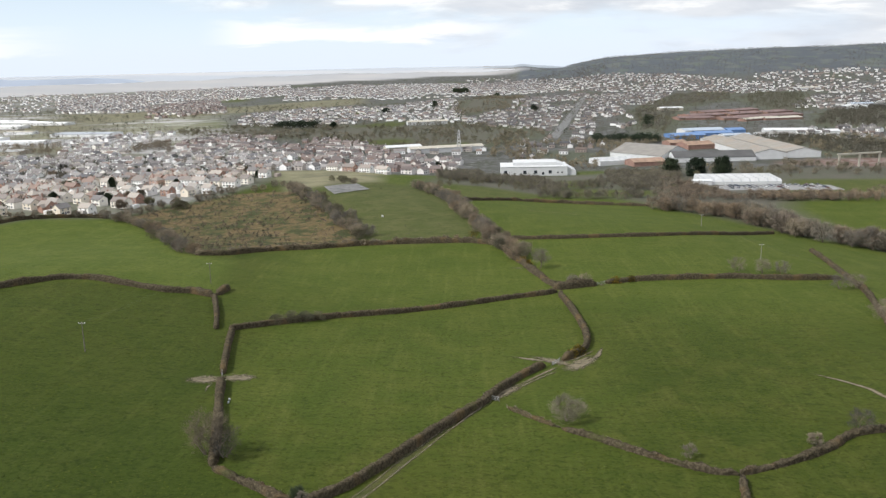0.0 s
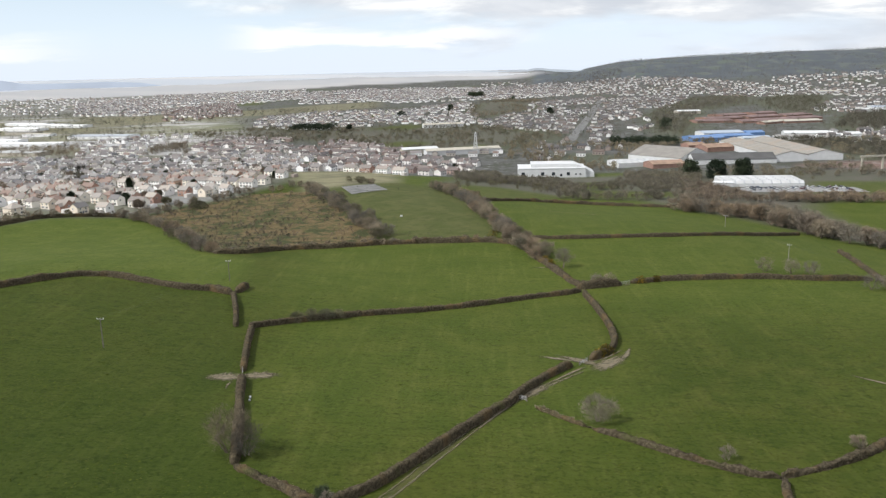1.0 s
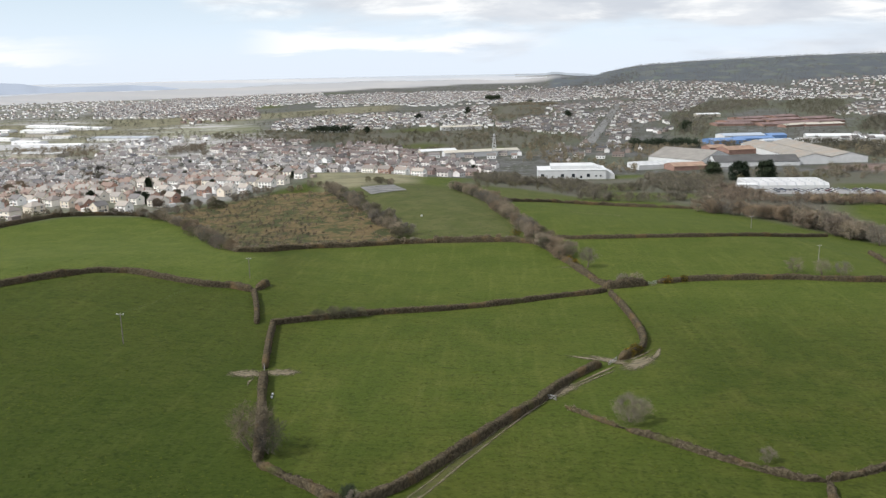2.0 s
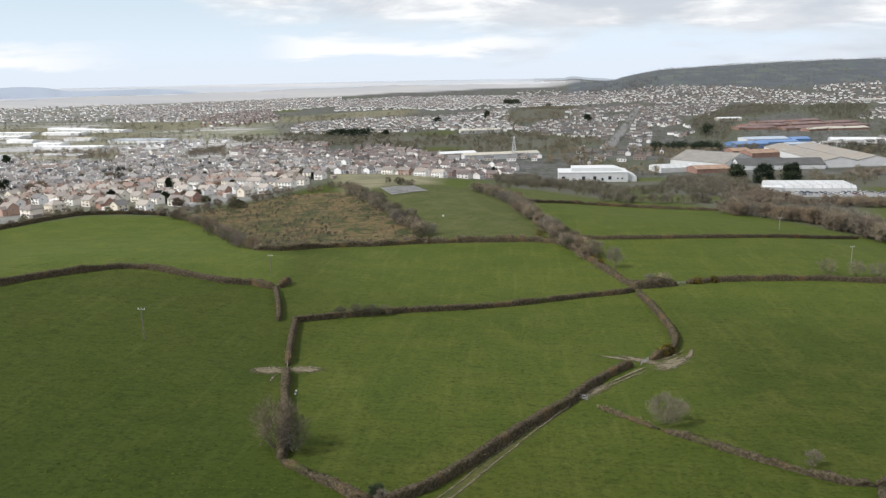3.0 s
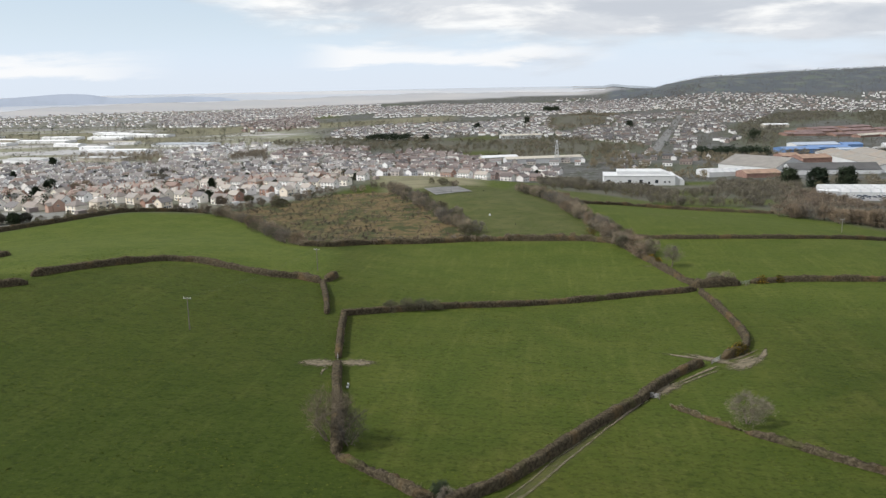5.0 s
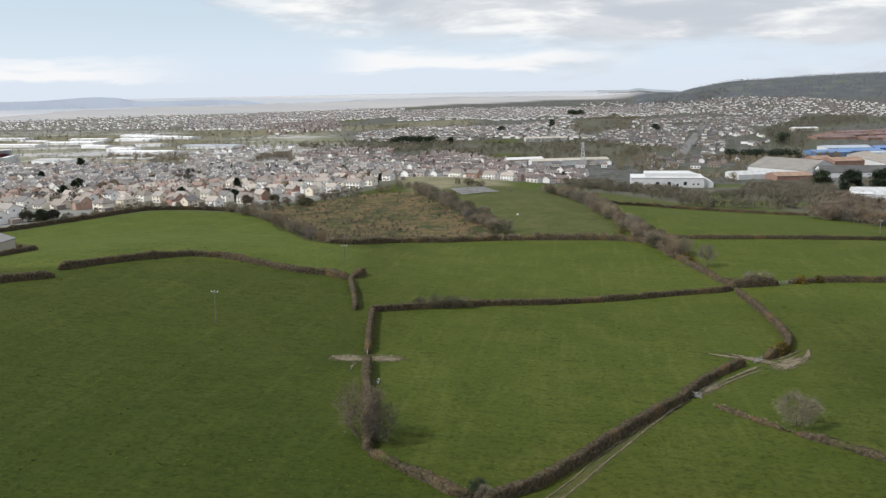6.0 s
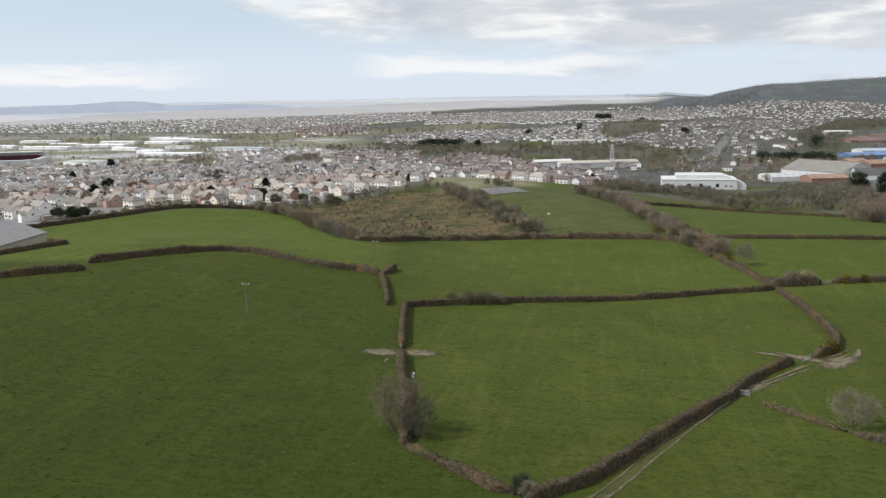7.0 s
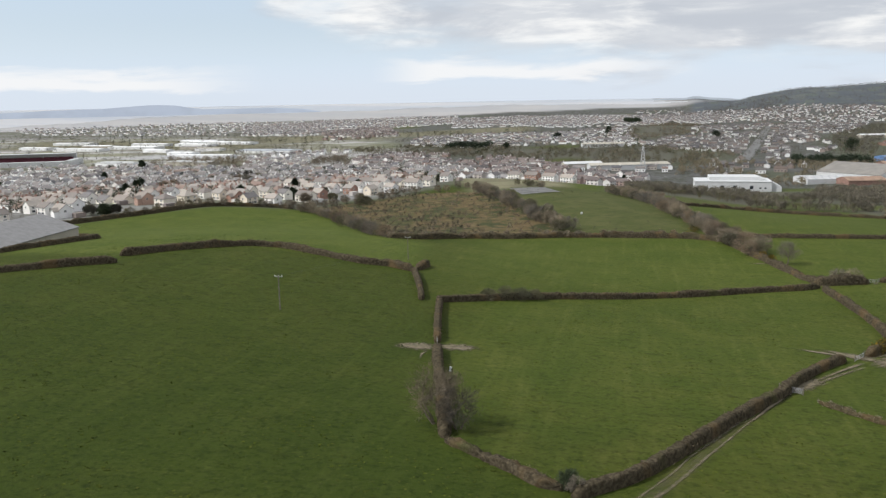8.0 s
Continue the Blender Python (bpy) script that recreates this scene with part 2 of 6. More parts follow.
WALLS = [(0.84, 0.82, 0.78), (0.82, 0.76, 0.66), (0.86, 0.84, 0.81), (0.83, 0.78, 0.69), (0.36, 0.22, 0.17), (0.83, 0.77, 0.70), (0.86, 0.85, 0.84), (0.76, 0.68, 0.57), (0.84, 0.81, 0.75), (0.44, 0.30, 0.24)]
ROOFS = [(0.263, 0.230, 0.204), (0.319, 0.286, 0.255), (0.168, 0.159, 0.157), (0.230, 0.168, 0.141), (0.291, 0.269, 0.246), (0.207, 0.184, 0.168), (0.358, 0.323, 0.286)]
FAR_WALLS = [(0.78, 0.775, 0.77), (0.66, 0.63, 0.60), (0.82, 0.82, 0.815), (0.34, 0.29, 0.26), (0.74, 0.73, 0.72), (0.30, 0.25, 0.225), (0.52, 0.49, 0.465), (0.78, 0.78, 0.775), (0.24, 0.21, 0.20)]
FAR_ROOFS = [(0.094, 0.087, 0.087), (0.117, 0.108, 0.103), (0.076, 0.075, 0.080), (0.129, 0.100, 0.087), (0.172, 0.165, 0.161), (0.105, 0.098, 0.097), (0.139, 0.129, 0.125)]
GROUND = mat_ground()
MUD = mat_mud()
HEDGE = mat_hedge("trimmed_hedge", (0.037, 0.031, 0.020), (0.104, 0.086, 0.057))
BANK = mat_hedge("hedge_bank", (0.045, 0.040, 0.022), (0.105, 0.085, 0.050))
TWIG = mat_twig("bare_twigs", [(0.215, 0.194, 0.160), (0.190, 0.172, 0.140), (0.235, 0.212, 0.176), (0.205, 0.190, 0.160)])
TWIG_OLD = mat_twig("old_thorn_twigs", [(0.128, 0.114, 0.090), (0.110, 0.098, 0.078), (0.146, 0.130, 0.102)])
TWIG_PALE = mat_twig("lichen_twigs", [(0.200, 0.182, 0.150), (0.180, 0.162, 0.134), (0.220, 0.200, 0.168)])
TWIG_RED = mat_twig("budding_twigs", [(0.208, 0.172, 0.136), (0.190, 0.158, 0.126), (0.224, 0.184, 0.142), (0.184, 0.158, 0.128)])
TWIG_DARK = mat_twig("dark_twigs", [(0.100, 0.097, 0.084), (0.080, 0.078, 0.068), (0.122, 0.117, 0.100), (0.084, 0.088, 0.064)])
TWIG_SCRUB = mat_twig("scrub_twigs", [(0.172, 0.160, 0.132), (0.156, 0.146, 0.120), (0.186, 0.170, 0.140), (0.158, 0.154, 0.112)])
TWIG_GREEN = mat_twig("first_leaves", [(0.130, 0.130, 0.086), (0.116, 0.119, 0.078), (0.146, 0.142, 0.100), (0.130, 0.124, 0.092)])
BARK = mat_plain("bark", (0.130, 0.108, 0.082), 0.95, vary=0.4, scale=3)
EVERGREEN = mat_twig("evergreen_needles", [(0.040, 0.056, 0.036), (0.048, 0.066, 0.040), (0.034, 0.048, 0.033)])
GORSE = mat_twig("gorse_flower", [(0.150, 0.110, 0.022), (0.075, 0.072, 0.022), (0.200, 0.140, 0.025), (0.060, 0.055, 0.022)])
POLEWOOD = mat_plain("pole_wood", (0.15, 0.135, 0.115), 0.85, vary=0.25, scale=4)
PALEWOOD = mat_plain("bleached_pole_wood", (0.24, 0.23, 0.21), 0.85, vary=0.2, scale=4)
WIRE = mat_plain("dull_wire", (0.07, 0.075, 0.06), 0.8)
GALV = mat_plain("galvanised_steel", (0.34, 0.345, 0.35), 0.6, 0.3)
WHITE = mat_plain("white_sheeting", (0.56, 0.57, 0.575), 0.55, vary=0.05, scale=0.2)
CREAM = mat_plain("cream_sheeting", (0.42, 0.39, 0.33), 0.6, vary=0.08, scale=0.15)


def mat_striped(name, base, strip, other):
    """Roof sheets with rows of rooflights and rust along the slope."""
    m = Nodes(name, 0.6)
    sep = m.t.nodes.new("ShaderNodeSeparateXYZ")
    m.t.links.new(m.t.nodes.new("ShaderNodeTexCoord").outputs["Object"], sep.inputs[0])
    wave = m.math("FRACT", m.math("MULTIPLY", sep.outputs[0], 1 / 7.0))
    c = m.mix(m.ramp(m.noise(0.12, 5), 0.35, 0.65), base, tuple(v * 0.82 for v in base))
    c = m.mix(m.ramp(m.noise(0.05, 4, 0.6), 0.50, 0.62, 0, 0.6), c, other)
    c = m.mix(m.ramp(wave, 0.80, 0.84), c, strip)
    return m.done(c, wave, 0.1, 0.1)


CREAM_LIT = mat_striped("cream_roof_with_rooflights", (0.285, 0.268, 0.236), (0.18, 0.158, 0.136), (0.29, 0.225, 0.17))
WHITE_LIT = mat_striped("white_roof_with_rooflights", (0.50, 0.51, 0.515), (0.34, 0.355, 0.37), (0.42, 0.42, 0.41))
GREYROOF = mat_plain("grey_sheet_roof", (0.26, 0.255, 0.24), 0.6, vary=0.10, scale=0.12)
DARKROOF = mat_plain("dark_sheet_roof", (0.085, 0.085, 0.085), 0.9, vary=0.12, scale=0.12)
RETAILWHITE = mat_plain("bright_white_sheeting", (0.78, 0.785, 0.79), 0.55, vary=0.06, scale=0.1)
PALEGREY = mat_plain("pale_grey_sheet_roof", (0.42, 0.425, 0.42), 0.6, vary=0.10, scale=0.12)
PALESLATE = mat_plain("grey_blue_sheet_roof", (0.34, 0.365, 0.40), 0.6, vary=0.14, scale=0.06)
SLATE = mat_plain("slate_roof", (0.215, 0.212, 0.212), 0.6, vary=0.12, scale=0.6)
BLUE = mat_plain("blue_sheeting", (0.11, 0.20, 0.38), 0.5, vary=0.1, scale=0.15)
PALEBLUE = mat_plain("pale_blue_sheeting", (0.33, 0.38, 0.45), 0.5, vary=0.1, scale=0.15)
REDROOF = mat_plain("red_brown_roof", (0.165, 0.112, 0.105), 0.8, vary=0.3, scale=0.06)
BRICK = mat_plain("red_brick", (0.25, 0.155, 0.125), 0.85, vary=0.2, scale=0.6)
MAROON = mat_plain("maroon_seats", (0.13, 0.035, 0.05), 0.7, vary=0.1, scale=0.3)
TARMAC = mat_plain("worn_tarmac", (0.145, 0.145, 0.142), 0.9, vary=0.35, scale=0.18)
GLASS = Nodes("window_glass", 0.08)
GLASS = GLASS.done((0.035, 0.042, 0.05))
FRAMEWHITE = mat_plain("white_frames", (0.78, 0.78, 0.77), 0.4, vary=0.03)
DOORPAINT = mat_by_house("door_paint", [(0.10, 0.03, 0.03), (0.55, 0.55, 0.54), (0.05, 0.08, 0.14), (0.20, 0.11, 0.06), (0.04, 0.07, 0.04)], 0.5)
HOUSEWALL = mat_by_house("house_wall", WALLS, 0.9)
HOUSEROOF = mat_by_house("house_roof", ROOFS, 0.85, 1.2)
FARWALL = mat_by_house("far_wall", FAR_WALLS, 0.9, 0.3, True)
BROWNWALL = mat_by_house("brown_estate_wall", [(0.72, 0.69, 0.66), (0.29, 0.215, 0.19), (0.76, 0.74, 0.72), (0.34, 0.255, 0.225), (0.64, 0.60, 0.56), (0.74, 0.72, 0.70)], 0.9, 0.3, True)
BROWNROOF = mat_by_house("brown_estate_roof", [(0.122, 0.102, 0.098), (0.150, 0.122, 0.114), (0.110, 0.100, 0.100), (0.175, 0.148, 0.138)], 0.85, 0.3, True)
# walls and roofs with the western districts' sunlight put into their colours
PALEWALL = mat_by_house("brightened_wall", [(0.86, 0.855, 0.85), (0.80, 0.77, 0.73), (0.88, 0.88, 0.875), (0.50, 0.45, 0.41), (0.86, 0.85, 0.84)], 0.9, 0.3, True)
PALEROOF = mat_by_house("brightened_roof", [(0.136, 0.126, 0.126), (0.170, 0.157, 0.149), (0.110, 0.109, 0.116), (0.187, 0.145, 0.126), (0.249, 0.239, 0.233), (0.152, 0.142, 0.141), (0.202, 0.187, 0.181)], 0.85, 0.3, True)
FARROOF = mat_by_house("far_roof", FAR_ROOFS, 0.85, 0.3, True)
CARPAINT = mat_by_house("car_paint", [(0.60, 0.60, 0.60), (0.06, 0.06, 0.07), (0.36, 0.37, 0.38), (0.70, 0.70, 0.70), (0.15, 0.16, 0.18), (0.14, 0.05, 0.05), (0.45, 0.45, 0.46), (0.06, 0.08, 0.13)], 0.3)

# ---- the land ----
# rises and hollows of the farmland: centre x, y, spread, height
RISES = [
    (-300, 50, 400, 19.7), (-100, 650, 70, 5.1), (50, 800, 110, -5.6), (-200, 200, 70, 3.7), (-250, 200, 170, -0.5),
    (0, 500, 70, 0.6), (250, -150, 170, 2.3), (-200, 250, 70, 3.8), (50, 550, 70, -4.0), (-150, 450, 70, -4.5),
    (-150, 550, 170, 7.5), (200, 250, 70, 0.3), (-250, -150, 400, 25.9), (-250, 450, 70, 6.4), (100, 400, 70, 5.5),
]
HOLLOWS = [
    (250, 400, 70, -4.3), (-150, 300, 70, 6.2), (-50, 300, 70, -3.4), (-50, 500, 70, 5.9), (-250, 300, 70, -5.6),
    (350, 100, 170, 8.0), (-150, 700, 70, 2.5), (-200, 500, 70, -3.7), (-150, 400, 70, -3.5), (-50, 200, 70, -1.5),
    (250, 450, 70, -3.4),
]


def smooth(v, lo, hi):
    t = np.clip((np.asarray(v, float) - lo) / (hi - lo), 0, 1)
    return t * t * (3 - 2 * t)


def shore(x, y):
    """0 over the tideway, 1 on the inland hill, whose foot runs out along the sands."""
    x, y = np.asarray(x, float), np.asarray(y, float)
    return smooth(x / np.maximum(y, 200.0), 0.055, 0.125)


def tideline(u):
    """Distance of the edge of the sands at an east-west ratio."""
    return np.interp(u, (-0.84, -0.55, -0.27, -0.08, 0.02, 0.1), (3680, 3990, 4160, 4320, 4440, 4520))


def ground(x, y):
    """Height of the land: farm rises over a coastal plain, a wooded ridge inland, and the tideway far off."""
    x, y = np.asarray(x, float), np.asarray(y, float)
    z = np.full(np.broadcast(x, y).shape, -28.0)
    for a, b, s, h in RISES + HOLLOWS:
        z = z + h * np.exp(-((x - a) ** 2 + (y - b) ** 2) / (2 * s * s))
    d = np.hypot(x, y)
    z = z - 8 * smooth(d, 1000, 3200)
    u = x / np.maximum(y, 200.0)
    inland = shore(x, y)
    crest = np.interp(u, (0.06, 0.10, 0.135, 0.17, 0.20, 0.28, 0.34, 0.5, 0.75), (0, 38, 80, 108, 117, 126, 130, 134, 140))
    crest = crest + 2.5 * np.sin(x * 0.006) + 1.5 * np.sin(x * 0.017 + 1) + 1.0 * np.sin(x * 0.041)
    z = z + crest * (0.30 * smooth(y + 0.35 * x, 2700, 3500) + 0.70 * smooth(y + 0.35 * x, 3350, 4600)) * smooth(u, 0.05, 0.07)
    z = z + 14 * smooth(u, 0.2, 0.6) * smooth(d, 1600, 2800)
    knoll = np.exp(-((x - 70) / 130) ** 2 - ((y - 2050) / 220) ** 2)
    z = z + 16 * knoll
    return z + (1 - inland) * (0.088 * np.clip(d - 4080, 0, 820) + 3 * smooth(d, 3700, 4080) - 60 * smooth(d, 4960, 5150))


def gz(x, y):
    return float(ground(x, y))


def inside(px, py, poly, soft=3.0):
    """1 within the outline, 0 outside, over a soft edge in metres."""
    n = len(poly)
    best = np.full(px.shape, 1e9)
    odd = np.zeros(px.shape, bool)
    for i in range(n):
        (ax, ay), (bx, by) = poly[i], poly[(i + 1) % n]
        dx, dy = bx - ax, by - ay
        t = np.clip(((px - ax) * dx + (py - ay) * dy) / (dx * dx + dy * dy), 0, 1)
        best = np.minimum(best, np.hypot(px - ax - t * dx, py - ay - t * dy))
        cross = ((ay > py) != (by > py)) & (px < (bx - ax) * (py - ay) / (by - ay + 1e-9) + ax)
        odd ^= cross
    return np.clip(0.5 + np.where(odd, best, -best) / (2 * soft), 0, 1)


def graded(lo, hi, a, b, step, grow, most=70):
    """Coordinates with an even step between a and b that widens towards lo and hi."""
    v = list(np.arange(a, b + 0.1, step))
    s = step
    while v[-1] < hi:
        s = min(most, s * grow)
        v.append(min(hi, v[-1] + s))
    s = step
    while v[0] > lo:
        s = min(most, s * grow)
        v.insert(0, max(lo, v[0] - s))
    return np.array(v)


BRACKEN_FIELD = [(-116, 342), (-103, 346), (-89, 360), (-67, 367), (-48, 376), (-63, 432), (-90, 497), (-118, 556), (-165, 552), (-185, 515), (-197, 462), (-171, 436), (-140, 384)]
PALE_FIELD = [(-48, 376), (5, 377), (8, 402), (0, 452), (-11, 516), (-32, 582), (-62, 606), (-118, 556), (-90, 497), (-63, 432)]
COMMON = [(-118, 556), (-62, 606), (-66, 680), (-110, 730), (-165, 720), (-140, 620)]
SCRUB = [(-34, 600), (-8, 640), (32, 596), (74, 597), (112, 592), (135, 540), (156, 500), (168, 470), (188, 440), (212, 424), (222, 412), (216, 480), (216, 545), (232, 582), (310, 600), (420, 640), (600, 720), (560, 900), (200, 800), (110, 770), (20, 775), (-20, 700)]
SUNLIT_FIELD = [(-300, 230), (-193, 225), (-160, 232), (-138, 270), (-116, 270), (-84, 268), (-95, 330), (-117, 341), (-140, 384), (-171, 436), (-200, 462), (-240, 442), (-272, 365), (-330, 330)]
NORTH_FIELD = [(-400, -200), (-30, 60), (-30, 129), (-48, 141), (-60, 190), (-69, 232), (-84, 266), (-116, 270), (-138, 269), (-154, 240), (-164, 212), (-260, 150)]
ESTATE = [(-330, 330), (-275, 368), (-245, 446), (-203, 468), (-190, 520), (-165, 556), (-140, 620), (-165, 720), (-110, 735), (-60, 690), (10, 770), (60, 790), (120, 800), (600, 760), (2500, 900), (5200, 5200), (-5200, 5200), (-2500, 500), (-700, 260)]


# land use of the plain: woods, meadows, heath, yards
WOOD_BAND = [(-502, 1421), (-405, 1497), (-217, 1469), (-122, 1527), (12, 1430), (121, 1258), (116, 1162), (62, 1105), (8, 1015), (-83, 1026), (-172, 1154), (-314, 1252), (-423, 1268)]
WOODED_HILL = [(-19, 1653), (-16, 1938), (73, 2506), (192, 2526), (136, 1870), (74, 1758)]
WOODS_EAST = [(262, 1224), (335, 1648), (436, 1954), (626, 2447), (796, 2523), (646, 2043), (499, 1898), (351, 1401), (288, 1178)]
WOODS_RIDGE = [(684, 2080), (841, 2414), (902, 2246), (659, 1608), (602, 1629)]
WOODS_WORKS = [(528, 1265), (682, 1564), (858, 1715), (900, 1500), (700, 1221), (556, 1214)]
WOODS_YARD = [(346, 1062), (421, 1112), (498, 988), (540, 900), (419, 826), (384, 872), (406, 951)]
WILLOWS_WEST = [(-700, 1040), (-720, 1140), (-573, 1176), (-504, 1032)]
WILLOWS_MID = [(-400, 984), (-438, 1093), (-405, 1136), (-354, 1003)]
WOODS = (WOOD_BAND, WOODED_HILL, WOODS_EAST, WOODS_RIDGE, WOODS_WORKS, WOODS_YARD)
MEADOWS = ([(-199, 1412), (-132, 1530), (-79, 1499), (-120, 1390)], [(-172, 1154), (-94, 1173), (-60, 1130), (-94, 1072)], [(-55, 1036), (9, 1100), (8, 1015), (-33, 995)],
           [(-262, 1822), (-268, 2063), (-193, 2082), (-163, 1821), (-186, 1753)], [(-603, 1585), (-577, 1741), (-474, 1671), (-419, 1474), (-502, 1421)], [(-753, 2605), (-840, 2980), (-774, 3040), (-674, 2644)],
           [(-5, 535), (-8, 629), (13, 640), (60, 600)], [(55, 600), (85, 650), (150, 634), (142, 605), (87, 595)], [(68, 706), (120, 725), (110, 668), (72, 650)], [(243, 615), (276, 697), (400, 690), (370, 625)])
HEATHS = ([(-1009, 2063), (-863, 2054), (-610, 2269), (-498, 2483), (-323, 2715), (-267, 2302), (-366, 2105), (-547, 1930), (-686, 1742), (-730, 1624), (-872, 1806)],
          [(-1500, 1900), (-1000, 1900), (-860, 1720), (-700, 1600), (-640, 1480), (-900, 1440), (-1300, 1500)])
RUST_YARD = [(300, 820), (345, 842), (470, 850), (480, 800), (400, 775), (340, 790)]


def any_of(px, py, outlines, soft=3.0):
    return np.max([inside(px, py, p, soft) for p in outlines], axis=0)


def sheet(name, xs, ys, lift=0.0, height=ground):
    gx, gy = np.meshgrid(xs, ys)
    co = np.stack([gx, gy, height(gx, gy) + lift], -1).reshape(-1, 3)
    nx, ny = len(xs), len(ys)
    i = (np.arange(ny - 1)[:, None] * nx + np.arange(nx - 1)[None]).ravel()
    me = bpy.data.meshes.new(name)
    me.from_pydata(co.tolist(), [], np.stack([i, i + 1, i + nx + 1, i + nx], 1).tolist())
    me.polygons.foreach_set("use_smooth", [True] * len(me.polygons))
    return me, co


def mask(me, name, values):
    a = me.attributes.new(name, "FLOAT", "POINT")
    a.data.foreach_set("value", np.ascontiguousarray(values, dtype=np.float32))


me, co = sheet("ground", graded(-5200, 5200, -330, 260, 5, 1.06), graded(-1500, 5200, 60, 640, 5, 1.05))
X, Y = co[:, 0], co[:, 1]
R = np.hypot(X, Y)
U = X / np.maximum(Y, 200)
woods, meadows, heaths = any_of(X, Y, WOODS, 30), any_of(X, Y, MEADOWS, 8), any_of(X, Y, HEATHS, 25)
mask(me, "rough", inside(X, Y, BRACKEN_FIELD, 5))
mask(me, "pale", np.maximum(inside(X, Y, PALE_FIELD, 4), 0.7 * meadows))
mask(me, "straw", np.maximum(inside(X, Y, COMMON, 8), 0.85 * heaths * (1 - meadows)))
# the near left estate's ground is lightened too, for the sunlight there
mask(me, "plain", smooth(U, -0.24, -0.36) * smooth(Y, 1000, 1080) * (1 - 0.6 * smooth(Y, 1900, 2200)) * (1 - heaths) + 0.45 * smooth(U, -0.2, -0.3) * inside(X, Y, ESTATE, 10) * smooth(Y, 1080, 1000))
# sun on the upper field as brighter grass colour; middle fields partly brightened too
mask(me, "brightened", np.maximum(inside(X, Y, SUNLIT_FIELD, 4), np.maximum(0.66 * smooth(Y, 215, 300) * smooth(X, -100, -60), 0.46 * smooth(Y, 120, 190) * smooth(X, -66, -52) * smooth(X, 50, 20))))
# the painted cloud shade deepens towards the near end of the field
mask(me, "cloud_dim", inside(X, Y, NORTH_FIELD, 3) * (0.45 + 0.75 * smooth(Y, 240, 110)))
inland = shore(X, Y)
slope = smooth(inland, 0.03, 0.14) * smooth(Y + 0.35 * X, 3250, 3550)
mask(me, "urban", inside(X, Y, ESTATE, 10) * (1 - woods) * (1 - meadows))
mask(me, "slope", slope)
mask(me, "scrub", np.maximum(inside(X, Y, SCRUB, 12), woods) * (1 - meadows))
mask(me, "rust", inside(X, Y, RUST_YARD, 5))
mask(me, "sand", (1 - smooth(U + 0.012 * np.sin(R * 0.02), 0.03, 0.10)) * smooth(R - tideline(U) + 25 * np.sin(X * 0.004) + 14 * np.sin(X * 0.013), -30, 30))
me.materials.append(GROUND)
tagged(new("ground", me), "rolling green pasture falling to a town plain", "ground", kind="structure")

# the sea beyond the sands
verts, faces = [], []
N = 240
for i in range(N + 1):
    a = radians(-75 + 85 * i / N)
    edge = float(np.interp(math.tan(a), (-0.84, -0.55, -0.3, -0.1), (4150, 4420, 4560, 4640)))
    wob = 40 * math.sin(i * 0.11) + 22 * math.sin(i * 0.37 + 1) + 12 * math.sin(i * 1.3)
    for r in np.linspace(edge + wob, 4955, 9):
        x, y = r * math.sin(a), r * math.cos(a)
        verts.append((x, y, gz(x, y) + 0.4 + 2.0 * float(smooth(r, edge + 40, 4900)) * float(smooth(math.tan(a), 0.03, -0.1))))
    if i:
        faces += [(9 * i - 9 + j, 9 * i + j, 9 * i + j + 1, 9 * i - 8 + j) for j in range(8) if math.tan(a) < 0.045 + 0.02 * math.sin(j * 1.7)]
me = bpy.data.meshes.new("water")
me.from_pydata(verts, [], faces)
SEA = Nodes("sea", 0.35)
w = SEA.noise(0.004, 4, 0.6, SEA.coord((0.15, 1, 1)))
me.materials.append(SEA.done(SEA.mix(SEA.ramp(w, 0.42, 0.60), (0.37, 0.40, 0.44), (0.46, 0.46, 0.465)), SEA.noise(0.5, 3), 0.2, 0.2))
tagged(new("water", me), "pale grey estuary water beyond wide sands", "sea", kind="structure")


# far hills across the estuary
def far_hills(name, a0, a1, r, shape, colour):
    verts, faces = [], []
    n = 160
    for i in range(n + 1):
        f = i / n
        a = radians(a0 + (a1 - a0) * f)
        base = gz(r * math.sin(a), r * math.cos(a)) - 8
        top = base + 8 + shape(f)
        for rr, z in ((r, base), (r + 22, (base + top) / 2 + 4), (r + 45, top), (r + 70, base)):
            verts.append((rr * math.sin(a), rr * math.cos(a), z))
        if i:
            k = 4 * i
            for j in range(3):
                faces.append((k - 4 + j, k + j, k + j + 1, k - 3 + j))
    me = bpy.data.meshes.new(name)
    me.from_pydata(verts, [], faces)
    # the hills glow in a pale blue-grey that stands in for haze
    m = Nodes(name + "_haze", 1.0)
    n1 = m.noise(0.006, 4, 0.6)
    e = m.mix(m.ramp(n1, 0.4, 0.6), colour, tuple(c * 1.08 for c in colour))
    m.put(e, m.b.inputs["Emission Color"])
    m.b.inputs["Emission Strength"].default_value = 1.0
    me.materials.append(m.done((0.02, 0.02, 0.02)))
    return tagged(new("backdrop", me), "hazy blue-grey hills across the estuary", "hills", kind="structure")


PROFILE = ((-62, 10), (-50, 26), (-40, 30), (-37, 38), (-33.8, 44), (-32.4, 51), (-30.9, 56), (-30, 52), (-28.9, 36), (-28.2, 28), (-25.7, 30), (-24.2, 32), (-22, 22), (-20.5, 6))
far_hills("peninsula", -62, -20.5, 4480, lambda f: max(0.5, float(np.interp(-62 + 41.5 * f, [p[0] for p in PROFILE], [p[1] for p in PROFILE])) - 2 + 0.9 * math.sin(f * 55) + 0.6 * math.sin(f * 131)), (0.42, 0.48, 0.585))
